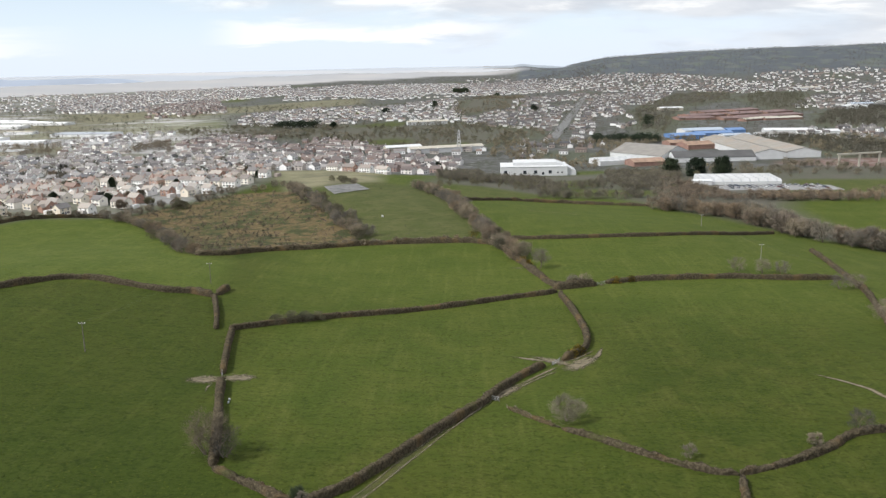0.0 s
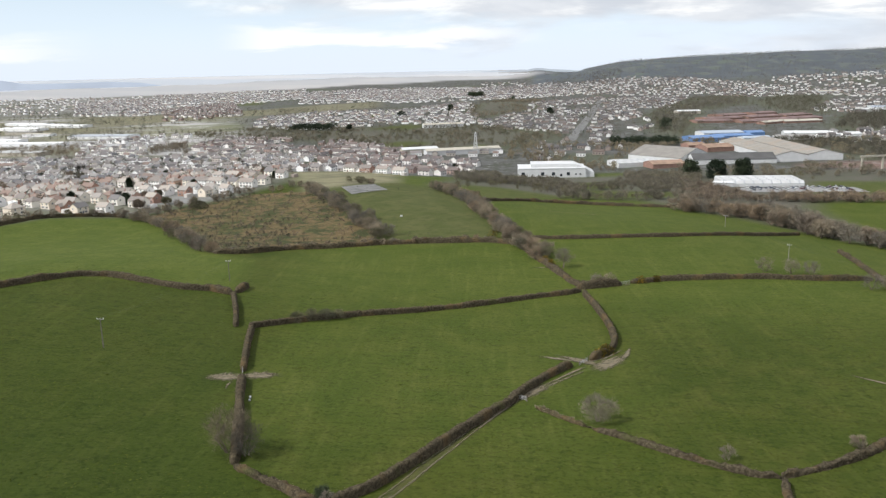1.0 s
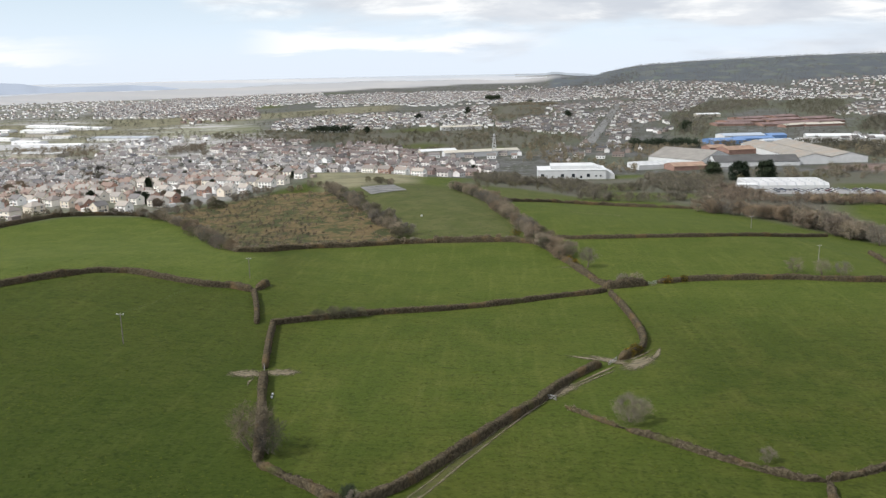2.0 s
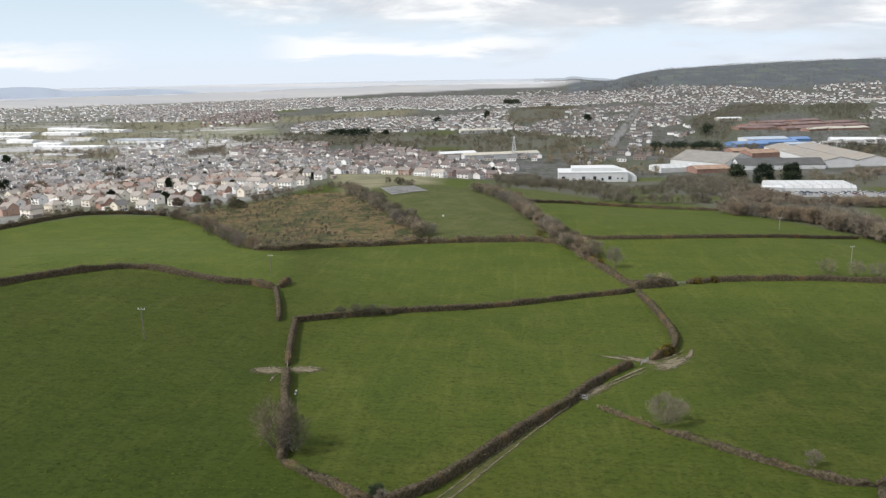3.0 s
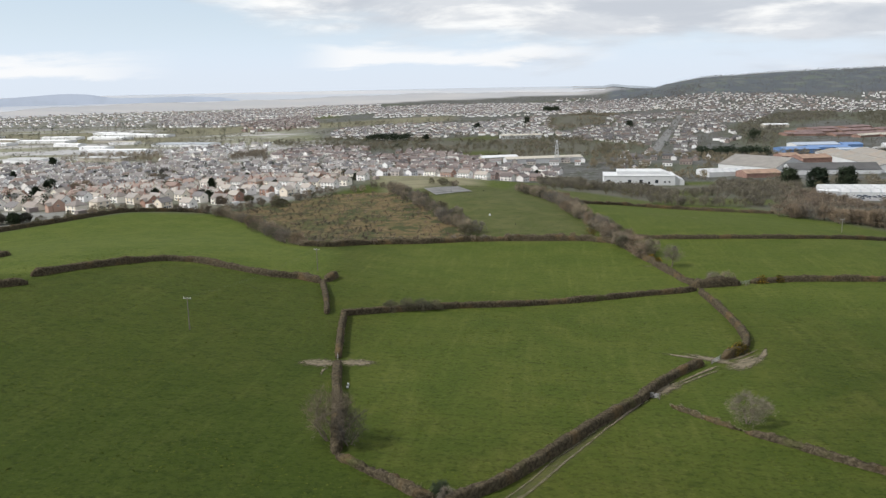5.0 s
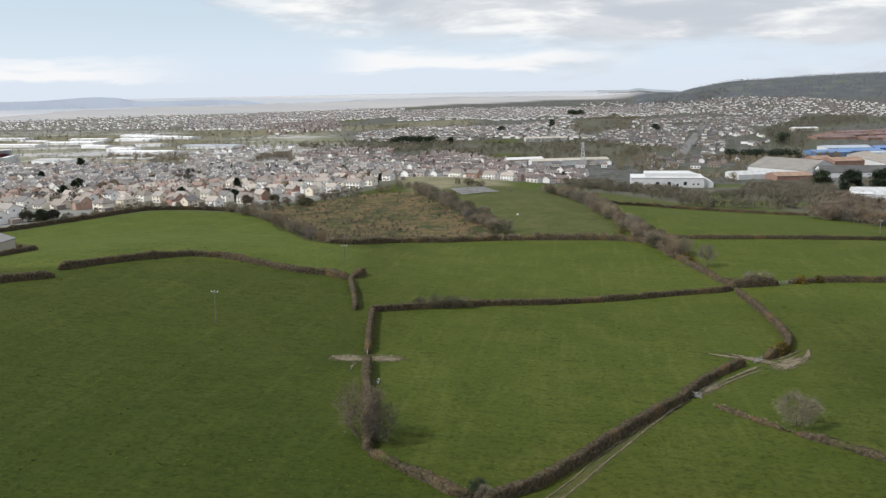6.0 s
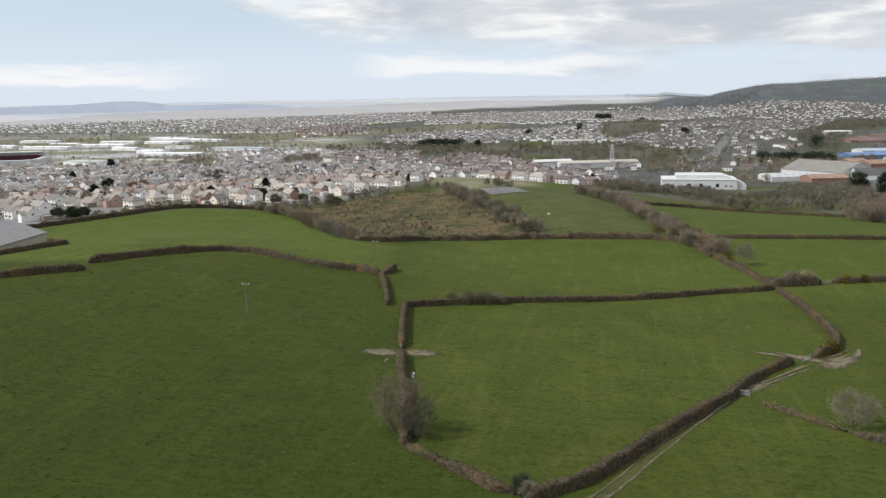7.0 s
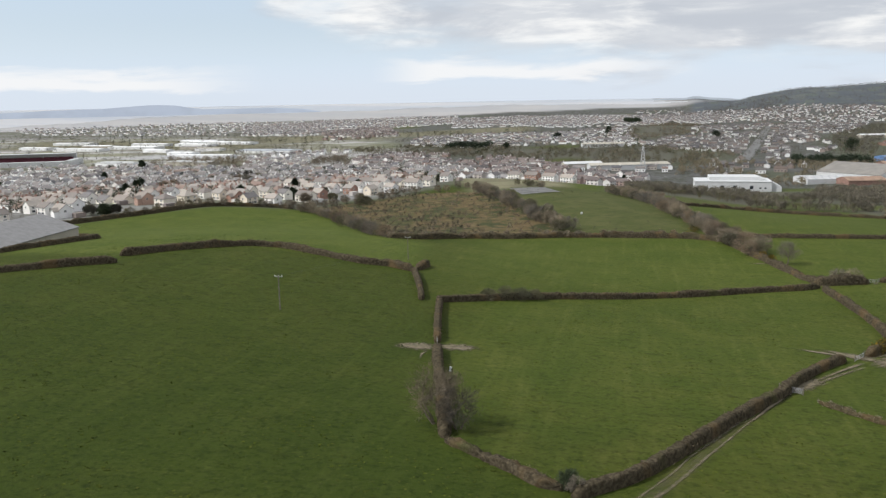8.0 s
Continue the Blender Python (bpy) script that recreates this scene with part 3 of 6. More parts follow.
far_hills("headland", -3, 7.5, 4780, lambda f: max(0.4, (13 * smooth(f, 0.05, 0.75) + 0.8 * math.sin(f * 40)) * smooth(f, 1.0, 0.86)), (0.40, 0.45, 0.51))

# ---- building kit ----
class Geo:
    """Collects vertices and faces for one mesh."""

    def __init__(self):
        self.v, self.f, self.m = [], [], []

    def add(self, verts, faces, mat=0):
        k = len(self.v)
        self.v += [tuple(p) for p in verts]
        self.f += [tuple(k + i for i in f) for f in faces]
        self.m += [mat] * len(faces)

    def box(self, x0, x1, y0, y1, z0, z1, mat=0):
        p = [(x, y, z) for z in (z0, z1) for y in (y0, y1) for x in (x0, x1)]
        self.add(p, [(0, 2, 3, 1), (4, 5, 7, 6), (0, 1, 5, 4), (2, 6, 7, 3), (0, 4, 6, 2), (1, 3, 7, 5)], mat)

    def tube(self, a, b, ra, rb, sides=5, mat=0):
        a, b = Vector(a), Vector(b)
        q = (b - a).to_track_quat("Z", "Y")
        ring = [q @ Vector((math.cos(6.2832 * i / sides), math.sin(6.2832 * i / sides), 0)) for i in range(sides)]
        self.add([a + r * ra for r in ring] + [b + r * rb for r in ring],
                 [(i, (i + 1) % sides, sides + (i + 1) % sides, sides + i) for i in range(sides)] + [tuple(range(sides, 2 * sides))], mat)

    def mesh(self, name, *mats, flat=True):
        me = bpy.data.meshes.new(name)
        me.from_pydata(self.v, [], self.f)
        for m in mats:
            me.materials.append(m)
        if len(mats) > 1:
            me.polygons.foreach_set("material_index", self.m)
        if not flat:
            me.polygons.foreach_set("use_smooth", [True] * len(me.polygons))
        return me


def part(name, me, parent, label="", at=None):
    ob = new(name, me)
    ob.parent = parent
    if at is not None:
        ob.matrix_basis = at
    return tagged(ob, label) if label else ob


def thing(name, label, category, group="", at=None, kind=""):
    ob = new(name)
    ob.empty_display_size = 0.5
    if at is not None:
        ob.matrix_basis = at
    return tagged(ob, label, category, group, kind)


def along(points, step):
    """Points at even steps on a smooth curve through the given plan points."""
    p = [np.array(q, float) for q in points]
    p = [2 * p[0] - p[1], *p, 2 * p[-1] - p[-2]]
    out = []
    for i in range(1, len(p) - 2):
        n = max(2, int(np.linalg.norm(p[i + 1] - p[i]) / step))
        for k in range(n):
            t = k / n
            a, b, c, d = p[i - 1], p[i], p[i + 1], p[i + 2]
            m0, m1 = 0.42 * (c - a) * 0.8, 0.42 * (d - b) * 0.8
            out.append((2 * t**3 - 3 * t**2 + 1) * b + (t**3 - 2 * t**2 + t) * m0 + (-2 * t**3 + 3 * t**2) * c + (t**3 - t**2) * m1)
    out.append(p[-2])
    return out


def slivers(g, rng, spots, long, wide, mat=0):
    """Twig ends: thin tapering blades at each spot, which holds a place and a way."""
    for p, w in spots:
        L = long * rng.uniform(0.6, 1.4)
        side = w.cross(Vector((rng.uniform(-1, 1), rng.uniform(-1, 1), rng.uniform(-1, 1))))
        if side.length < 1e-4:
            continue
        side = side.normalized() * wide * rng.uniform(0.6, 1.3)
        g.add([p - side, p + side, p + w * L], [(0, 1, 2)], mat)

# ---- hedges ----
def hedge(points, width, height, seed, label, rough=0.22, twigs=10, mats=(HEDGE, TWIG_OLD), category="hedge"):
    """A trimmed hedge on its bank along plan points: a box-shaped body with an uneven skin, and twig ends that stand out of it."""
    rng = random.Random(seed)
    line = along(points, 0.8)
    prof = [(-0.62, -0.15), (-0.56, 0.25), (-0.50, 0.62), (-0.44, 0.90), (-0.2, 1.0), (0.2, 1.0), (0.44, 0.90), (0.50, 0.62), (0.56, 0.25), (0.62, -0.15)]
    g, n, spots = Geo(), len(prof), []
    verts = []
    for i, q in enumerate(line):
        a, b = line[max(0, i - 1)], line[min(len(line) - 1, i + 1)]
        d = (b - a) / (np.linalg.norm(b - a) + 1e-9)
        side = Vector((d[1], -d[0], 0))
        base = Vector((q[0], q[1], gz(q[0], q[1])))
        big = noise.noise((q[0] * 0.11 + seed, q[1] * 0.11, 0))
        mid = noise.noise((q[0] * 0.45, q[1] * 0.45, seed))
        h = height * 0.80 * (1 + rough * 1.3 * big + rough * 0.8 * mid)
        w = width * 0.74 * (1 + rough * 1.2 * noise.noise((q[0] * 0.2, q[1] * 0.2, seed + 9)))
        end = min(1.0, 0.45 + 0.2 * min(i, len(line) - 1 - i))
        for j, (s, z) in enumerate(prof):
            p = base + side * (s * w * end) + Vector((0, 0, z * h * end))
            k = noise.noise_vector((p.x * 1.3, p.y * 1.3, p.z * 1.3)) * 0.30 * rough / 0.22
            verts.append(p + (k if z > 0 else k * 0.2))
    g.v = [tuple(p) for p in verts]
    for i in range(len(line) - 1):
        for j in range(n - 1):
            k = i * n + j
            g.f.append((k, k + n, k + n + 1, k + 1))
    g.f += [tuple(range(n)), tuple(range(len(verts) - 1, len(verts) - n - 1, -1))]
    g.m = [0] * len(g.f)
    ob = tagged(new("hedge", g.mesh("hedge", mats[0], flat=False)), label, category, "field hedges")
    tw = Geo()
    for i in range(int(len(line) * 0.8 * twigs)):
        k = rng.randrange(len(line)) * n + rng.randrange(1, n - 1)
        p = verts[k] + Vector((rng.uniform(-0.4, 0.4), rng.uniform(-0.4, 0.4), rng.uniform(-0.15, 0.1)))
        way = Vector((rng.uniform(-0.8, 0.8), rng.uniform(-0.8, 0.8), rng.uniform(0.1, 1.0))).normalized()
        spots.append((p, way))
    slivers(tw, rng, spots, 0.38, 0.045)
    tagged(part("twig_skin", tw.mesh("twig_skin", mats[1]), ob, "bare twig ends"), kind="stuff")
    return ob


TRIM = "brown leafless field hedge trimmed square on its bank"
WILD = "overgrown brown field hedge of uneven height"
hedge([(-176, 198), (-164, 212.4), (-154.4, 223.3)], 2.8, 2.4, 1, TRIM)
hedge([(-158.4, 231.5), (-153.1, 244.5), (-146, 257.9), (-138.6, 269.3), (-128.8, 273), (-116.4, 269.8), (-100.7, 266.3), (-92.4, 268.1), (-84.3, 265.9)], 2.8, 2.4, 2, TRIM)
hedge([(-84.3, 265.9), (-77.8, 246.2), (-73.4, 230.5)], 1.8, 2.0, 3, TRIM)
hedge([(-84, 268.5), (-83.1, 279)], 3.2, 2.6, 4, "short stub of brown hedge at a field corner")
hedge([(-69.7, 231), (-56.3, 242.4), (-40.5, 253.4), (-23, 261.4), (-4.4, 270.8), (15.5, 281.7), (29, 287.4), (33.5, 290.7)], 2.0, 2.1, 5, TRIM)
hedge([(-69.1, 232.7), (-65.5, 214.1), (-61.0, 193.6)], 1.9, 2.2, 6, TRIM)
hedge([(-59.9, 189.0), (-57.8, 179.6), (-53.4, 163.1), (-49.3, 146.6), (-48.3, 141.8)], 2.4, 2.1, 7, TRIM)
hedge([(-47.9, 141.2), (-42.7, 137.1), (-37.3, 133.2), (-33.2, 129.9), (-30.3, 129)], 2.0, 1.5, 8, "low broken brown hedge on an earth bank", 0.4)
hedge([(-29.0, 127.0), (-26.8, 129.4), (-21.8, 134.8), (-14.8, 146.6), (-6.6, 161.8), (3.3, 178.4), (12.4, 196.2), (20.8, 207.6)], 2.2, 2.2, 9, TRIM)
hedge([(26.3, 212.3), (32.7, 220.4), (35.9, 231.6), (36.7, 248.2), (35.8, 269), (34.2, 288.1)], 2.1, 2.2, 10, TRIM)
hedge([(53.2, 301.8), (66.3, 305.6), (86.2, 308.3), (104.2, 310.6), (125.8, 310.6), (147, 315)], 2.4, 2.4, 11, "trimmed field hedge flecked with yellow gorse", mats=(HEDGE, GORSE))
hedge([(32.9, 294.6), (49.2, 299.5)], 4.2, 3.2, 12, WILD, 0.4, 16)
hedge([(34.1, 296.4), (28.7, 318.2), (22.5, 342.7), (15.3, 370.3)], 3.0, 2.2, 13, WILD, 0.45, 14)
hedge([(-114.6, 340.6), (-102.6, 344.9), (-88.9, 359.3), (-67.3, 366.9), (-47.6, 374.7), (-26.7, 377.5), (-5.5, 378.4), (5, 376.8), (15.3, 370.3)], 3.0, 2.6, 14, WILD, 0.4, 12)
hedge([(21.1, 381.9), (47.7, 381.9), (88.9, 388.6), (136.5, 411.1), (166, 437)], 2.0, 2.1, 16, TRIM)
hedge([(0.1, 516.8), (30.5, 550.1), (69.2, 556.3), (124.8, 548.7)], 3.0, 2.6, 17, WILD, 0.35)
hedge([(162.5, 381), (152.5, 326.6), (147.4, 296.8), (135.4, 257), (128, 236)], 2.2, 2.0, 18, WILD, 0.35)
hedge([(9.6, 176.2), (17.2, 167.8), (20, 165.2)], 1.1, 0.7, 19, "low tumbled bank with pale dead stems", 0.5, 26, (BANK, TWIG_PALE))
hedge([(20.6, 164.4), (27.4, 158.8), (34.3, 152.7), (40.8, 147.5), (46.4, 144.3), (51.4, 143.3)], 1.6, 1.35, 20, "brown field hedge of uneven height on a bank", 0.4)
hedge([(51.4, 143.3), (60.4, 147.6), (67.5, 151.7), (73.9, 156.2), (81.6, 163.1), (89.8, 165.6), (104, 168)], 1.8, 1.5, 21, WILD, 0.4)
hedge([(51.5, 142), (49.5, 134.3), (47.5, 124), (46, 112)], 1.7, 1.5, 22, WILD, 0.35)
hedge([(-198, 214), (-193.7, 228), (-191.5, 246), (-192, 270)], 2.2, 1.9, 23, "trimmed green and brown garden hedge")
hedge([(-192, 270), (-214, 290), (-228, 305)], 2.2, 1.5, 24, "trimmed garden hedge in first leaf", mats=(HEDGE, TWIG_GREEN))
hedge([(-283, 352), (-271.2, 364.6), (-255.3, 399.5), (-243, 442.2), (-218, 461), (-204.7, 463.5)], 3.0, 2.5, 25, WILD, 0.35)

# ---- trees and shrubs ----
def bare_tree(name, label, height, seed, twig, stems=1, hubs=40, each=22, wide=0.95, blade=(0.55, 0.035), at=None, low=0.28, category="tree", group=""):
    """A leafless tree: trunk, boughs and branches in one mesh, the rounded haze of twig ends in another."""
    rng = random.Random(seed)
    wood, spots = Geo(), []
    half, mid, tall = wide * height / 2, height * (1 + low) / 2, height * (1 - low) / 2
    tops = []
    for s in range(stems):
        a = rng.uniform(0, 6.2832)
        k = 0.06 if stems == 1 else 0.28
        foot = Vector((math.cos(a), math.sin(a), 0)) * (0.03 * height * (stems > 1)) + Vector((0, 0, -0.4))
        top = Vector((math.cos(a) * k * height, math.sin(a) * k * height, height * rng.uniform(0.30, 0.42)))
        bend = foot.lerp(top, 0.5) + Vector((rng.uniform(-1, 1), rng.uniform(-1, 1), 0)) * height * 0.03
        r0 = height * (0.030 if stems == 1 else 0.017)
        wood.tube(foot, bend, r0 * 1.3, r0, 6)
        wood.tube(bend, top, r0, r0 * 0.75, 6)
        tops.append((top, r0 * 0.7))
    boughs = []
    for i in range(9):
        t, r0 = rng.choice(tops)
        a, f = rng.uniform(0, 6.2832), rng.uniform(-0.2, 0.75)
        k = math.sqrt(1 - f * f) * rng.uniform(0.35, 0.6)
        end = Vector((math.cos(a) * half * k, math.sin(a) * half * k, mid + tall * f * 0.7))
        elbow = t.lerp(end, 0.5) + Vector((rng.uniform(-1, 1), rng.uniform(-1, 1), rng.uniform(0, 1))) * height * 0.04
        wood.tube(t, elbow, r0 * 0.7, r0 * 0.5, 5)
        wood.tube(elbow, end, r0 * 0.5, r0 * 0.3, 4)
        boughs.append((end, r0 * 0.3))
    for i in range(hubs):
        a, f = rng.uniform(0, 6.2832), rng.uniform(-0.85, 0.97)
        k = math.sqrt(1 - f * f) * rng.uniform(0.55, 0.98) * (1 + 0.22 * math.sin(3 * a + seed) * (1 - abs(f)))
        hub = Vector((math.cos(a) * half * k, math.sin(a) * half * k, mid + tall * f))
        b, r0 = min(boughs, key=lambda q: (q[0] - hub).length + rng.uniform(0, 0.2) * height)
        wood.tube(b, hub, max(0.03, r0 * 0.6), 0.015, 3)
        out = (hub - Vector((0, 0, mid * 0.7))).normalized()
        for k in range(each):
            off = Vector((rng.gauss(0, 1), rng.gauss(0, 1), rng.gauss(0, 0.9))) * height * 0.07
            spots.append((b.lerp(hub, rng.uniform(0.55, 1.1)) + off, (out + Vector((rng.gauss(0, 0.6), rng.gauss(0, 0.6), rng.gauss(0.2, 0.6)))).normalized()))
    ob = thing(name, label, category, group, at)
    part("trunk", wood.mesh("trunk", BARK), ob)
    crown = Geo()
    slivers(crown, rng, spots, blade[0], blade[1])
    part("crown", crown.mesh("crown", twig), ob)
    return ob


def leafy(name, label, height, width, seed, leaf, count=700, blade=(0.6, 0.28), at=None, cone=False, category="tree", group=""):
    """An evergreen or gorse bush: a short trunk with limbs and clumps of small leaves with gaps between them."""
    rng = random.Random(seed)
    wood, crown, spots = Geo(), Geo(), []
    wood.tube((0, 0, -0.4), (0, 0, height * 0.6), height * 0.03, height * 0.012, 6)
    hubs = []
    for i in range(34):
        a, f = rng.uniform(0, 6.2832), rng.uniform(0.08, 1.0)
        reach = (1 - f) ** 0.8 if cone else math.sin(math.pi * min(0.93, 0.22 + f * 0.72)) ** 0.7
        r = width / 2 * reach * rng.uniform(0.35, 1.0)
        hubs.append(Vector((r * math.cos(a), r * math.sin(a), f * height * 0.92)))
        wood.tube((0, 0, max(0.1, f * height * 0.5)), hubs[-1], height * 0.008, height * 0.003, 3)
    for i in range(count):
        h = rng.choice(hubs)
        off = Vector((rng.gauss(0, 1), rng.gauss(0, 1), rng.gauss(0, 0.8))) * width * 0.09
        spots.append((h + off, (off + Vector((0, 0, 0.1))).normalized()))
    slivers(crown, rng, spots, blade[0], blade[1])
    ob = thing(name, label, category, group, at)
    part("trunk", wood.mesh("trunk", BARK), ob)
    part("crown", crown.mesh("crown", leaf), ob)
    return ob


def stand(x, y, turn=0.0, size=1.0, wide=None, sink=0.0):
    w = wide or size
    return Matrix.LocRotScale((x, y, gz(x, y) - sink), Euler((0, 0, turn)), (w, w, size))


# trees of the near fields, each as it grows
bare_tree("tree", "old leafless hedgerow tree with spreading twisted boughs", 8.8, 11, TWIG_OLD, 2, 90, 36, 0.95, (0.8, 0.03), stand(-50.6, 147.0), 0.15)
bare_tree("tree", "leaning leafless tree with arching pale boughs", 6.0, 12, TWIG_OLD, 3, 64, 30, 1.1, (0.8, 0.03), stand(-47.2, 146.2), 0.15)
bare_tree("tree", "round leafless thorn tree on a field bank", 5.7, 14, TWIG, 3, 90, 46, 1.4, (0.5, 0.030), stand(21.9, 168.6), 0.12)
bare_tree("tree", "round leafless tree standing in the pasture", 7.8, 15, TWIG_PALE, 1, 80, 40, 0.95, (0.6, 0.03), stand(30.9, 327.0), 0.2)
bare_tree("shrub", "small pale leafless thorn bush on a hedge", 2.7, 16, TWIG_PALE, 3, 44, 26, 1.2, (0.45, 0.02), stand(43.7, 150.4), 0.2, "shrub")
for i, (x, y, s, m) in enumerate([(84.5, 165.6, 4.8, TWIG_DARK), (71.5, 157.6, 2.4, TWIG_PALE), (109.0, 322, 5.6, TWIG_PALE), (118, 319, 6.0, TWIG), (126, 320.5, 5.2, TWIG_PALE), (139, 298, 6.0, TWIG_PALE), (146, 300, 5.5, TWIG), (136, 262, 5.5, TWIG), (133, 250, 6.5, TWIG), (40, 297.5, 4.6, TWIG_PALE), (45, 299, 4.4, TWIG)]):
    bare_tree("shrub", "leafless grey-brown shrub in a field hedge", s, 30 + i, m, 3, 60, 34, 1.3, (0.5, 0.03), stand(x, y), 0.1, "shrub")
for i, (x, y, h, w) in enumerate([(-58, 242.2, 2.6, 5.0), (-54, 244.4, 3.1, 5.6), (-50, 246.6, 2.9, 5.2), (-46.5, 248.8, 2.4, 4.4)]):
    leafy("shrub", "low rounded shrub in first green on a hedge", h, w, 90 + i, TWIG_GREEN, 2600, (0.32, 0.05), stand(x, y), category="shrub")
bare_tree("shrub", "dense brown leafless bramble at a hedge corner", 2.0, 47, TWIG, 4, 60, 40, 1.5, (0.3, 0.02), stand(-28.6, 128.6), 0.05, "shrub")
leafy("holly_bush", "dark evergreen bush at the hedge corner", 2.3, 2.9, 41, EVERGREEN, 3200, (0.17, 0.06), stand(-29.8, 130.0), category="shrub")
for i, (x, y, h, w) in enumerate([(29.3, 216.0, 2.3, 3.0), (31.5, 219.0, 2.4, 3.4), (4.5, 383, 4.2, 6.5), (26.5, 331, 2.6, 3.2), (24.5, 337, 2.4, 3.5), (57, 302.6, 2.4, 4), (63, 304.4, 2.2, 3.5)]):
    leafy("gorse_bush", "yellow flowering gorse bush in a hedge", h, w, 50 + i, GORSE, 700, (0.35, 0.13), stand(x, y), category="shrub")

# repeats: a few kinds, copied along the belts
KINDS = [bare_tree("tree", "leafless grey-brown tree in a tree belt", 8.5, 61, TWIG, 1, 60, 30, 1.0, (0.65, 0.095), pose(60, -60, 0), 0.15),
         bare_tree("tree", "leafless russet-budded tree in a tree belt", 8.0, 62, TWIG_RED, 1, 60, 30, 1.05, (0.65, 0.095), pose(70, -60, 0), 0.12),
         bare_tree("tree", "many-stemmed leafless tree in a tree belt", 7.5, 63, TWIG, 3, 60, 30, 1.15, (0.65, 0.095), pose(80, -60, 0), 0.1),
         bare_tree("tree", "leafless russet willow with many stems", 7.0, 64, TWIG_RED, 4, 60, 30, 1.2, (0.65, 0.095), pose(90, -60, 0), 0.08),
         bare_tree("tree", "tree in pale first leaf in a tree belt", 7.5, 65, TWIG_GREEN, 2, 60, 30, 1.1, (0.65, 0.095), pose(100, -60, 0), 0.1)]
FIRST = {}
rng = random.Random(7)


def plant(kind, x, y, size, group):
    """Puts the kind's first tree at its place, then copies."""
    tall = size * rng.uniform(0.82, 1.2)
    m = stand(x, y, rng.uniform(0, 6.28), tall, tall * rng.uniform(0.95, 1.25), 0.3)
    if kind not in FIRST:
        FIRST[kind] = tagged(KINDS[kind], group=group)
        KINDS[kind].matrix_basis = m
        return
    tagged(copy_thing(KINDS[kind], m @ Matrix.Diagonal((*(1 / s for s in KINDS[kind].scale), 1))), group=group)


def belt(points, step, width, size, kinds, group):
    for q in along(points, step):
        x, y = q[0] + rng.uniform(-width, width) / 2, q[1] + rng.uniform(-width, width) / 2
        plant(rng.choice(kinds), x, y, size, group)


belt([(172, 520), (174, 472), (182, 438), (205, 428), (222, 405), (236, 380)], 2.4, 18, 1.2, (0, 0, 1, 2, 3), "tree belt")
belt([(128, 533), (154, 507)], 2.0, 15, 1.0, (1, 3, 1, 0), "tree belt")
belt([(24, 343), (17, 368), (9.5, 401), (1.5, 450), (-9, 512), (-31, 578)], 3.2, 8, 0.74, (0, 0, 2, 1, 4), "field boundary trees")
belt([(-48.2, 391), (-63.4, 432), (-89.6, 497), (-115, 555)], 3.6, 9, 0.76, (0, 2, 2, 4), "field boundary trees")
belt([(-203, 462), (-171, 435), (-141, 383), (-118, 342)], 4.2, 7, 0.62, (0, 1, 2, 4, 0), "field boundary trees")
belt([(-112, 342), (-89, 361), (-48, 376), (0, 379)], 5.0, 5, 0.36, (0, 2, 1), "field boundary trees")
belt([(-200, 466), (-186, 512), (-160, 558), (-130, 575)], 6.0, 10, 0.6, (0, 2, 4, 1), "estate boundary trees")
belt([(-262, 390), (-246, 440), (-214, 466)], 6.0, 8, 0.5, (0, 2, 4), "estate boundary trees")
belt([(-95, 600), (-75, 585)], 4.0, 8, 0.5, (4, 2), "common shrubs")

# ---- houses ----
def gable_wall(g, w, d, h, r, mat=0):
    """Walls of a house with gables at the two ends of its ridge, which runs along x."""
    x, y = w / 2, d / 2
    g.add([(-x, -y, -3), (x, -y, -3), (x, y, -3), (-x, y, -3), (-x, -y, h), (x, -y, h), (x, y, h), (-x, y, h), (-x, 0, h + r), (x, 0, h + r)],
          [(0, 1, 5, 4), (2, 3, 7, 6), (1, 2, 6, 9, 5), (3, 0, 4, 8, 7)], mat)


def gable_roof(g, w, d, h, r, mat=0, over=0.35, thick=0.22):
    x, y = w / 2 + over, d / 2 + over
    z = h - over * r / (d / 2)
    prof = [(-y, z), (0, h + r), (y, z), (y, z + thick), (0, h + r + thick), (-y, z + thick)]
    g.add([(s * x, a, b) for s in (-1, 1) for a, b in prof], [(i, 6 + i, 6 + (i + 1) % 6, (i + 1) % 6) for i in range(6)] + [(0, 1, 4, 5), (1, 2, 3, 4), (11, 10, 7, 6), (10, 9, 8, 7)], mat)


def hip_roof(g, w, d, h, r, mat=0, over=0.4):
    x, y, k = w / 2 + over, d / 2 + over, max(0.3, (w - d) / 2)
    z = h - 0.1
    g.add([(-x, -y, z), (x, -y, z), (x, y, z), (-x, y, z), (-k, 0, h + r), (k, 0, h + r), (-x, -y, z - 0.2), (x, -y, z - 0.2), (x, y, z - 0.2), (-x, y, z - 0.2)],
          [(0, 1, 5, 4), (2, 3, 4, 5), (1, 2, 5), (3, 0, 4), (6, 7, 1, 0), (7, 8, 2, 1), (8, 9, 3, 2), (9, 6, 0, 3), (9, 8, 7, 6)], mat)


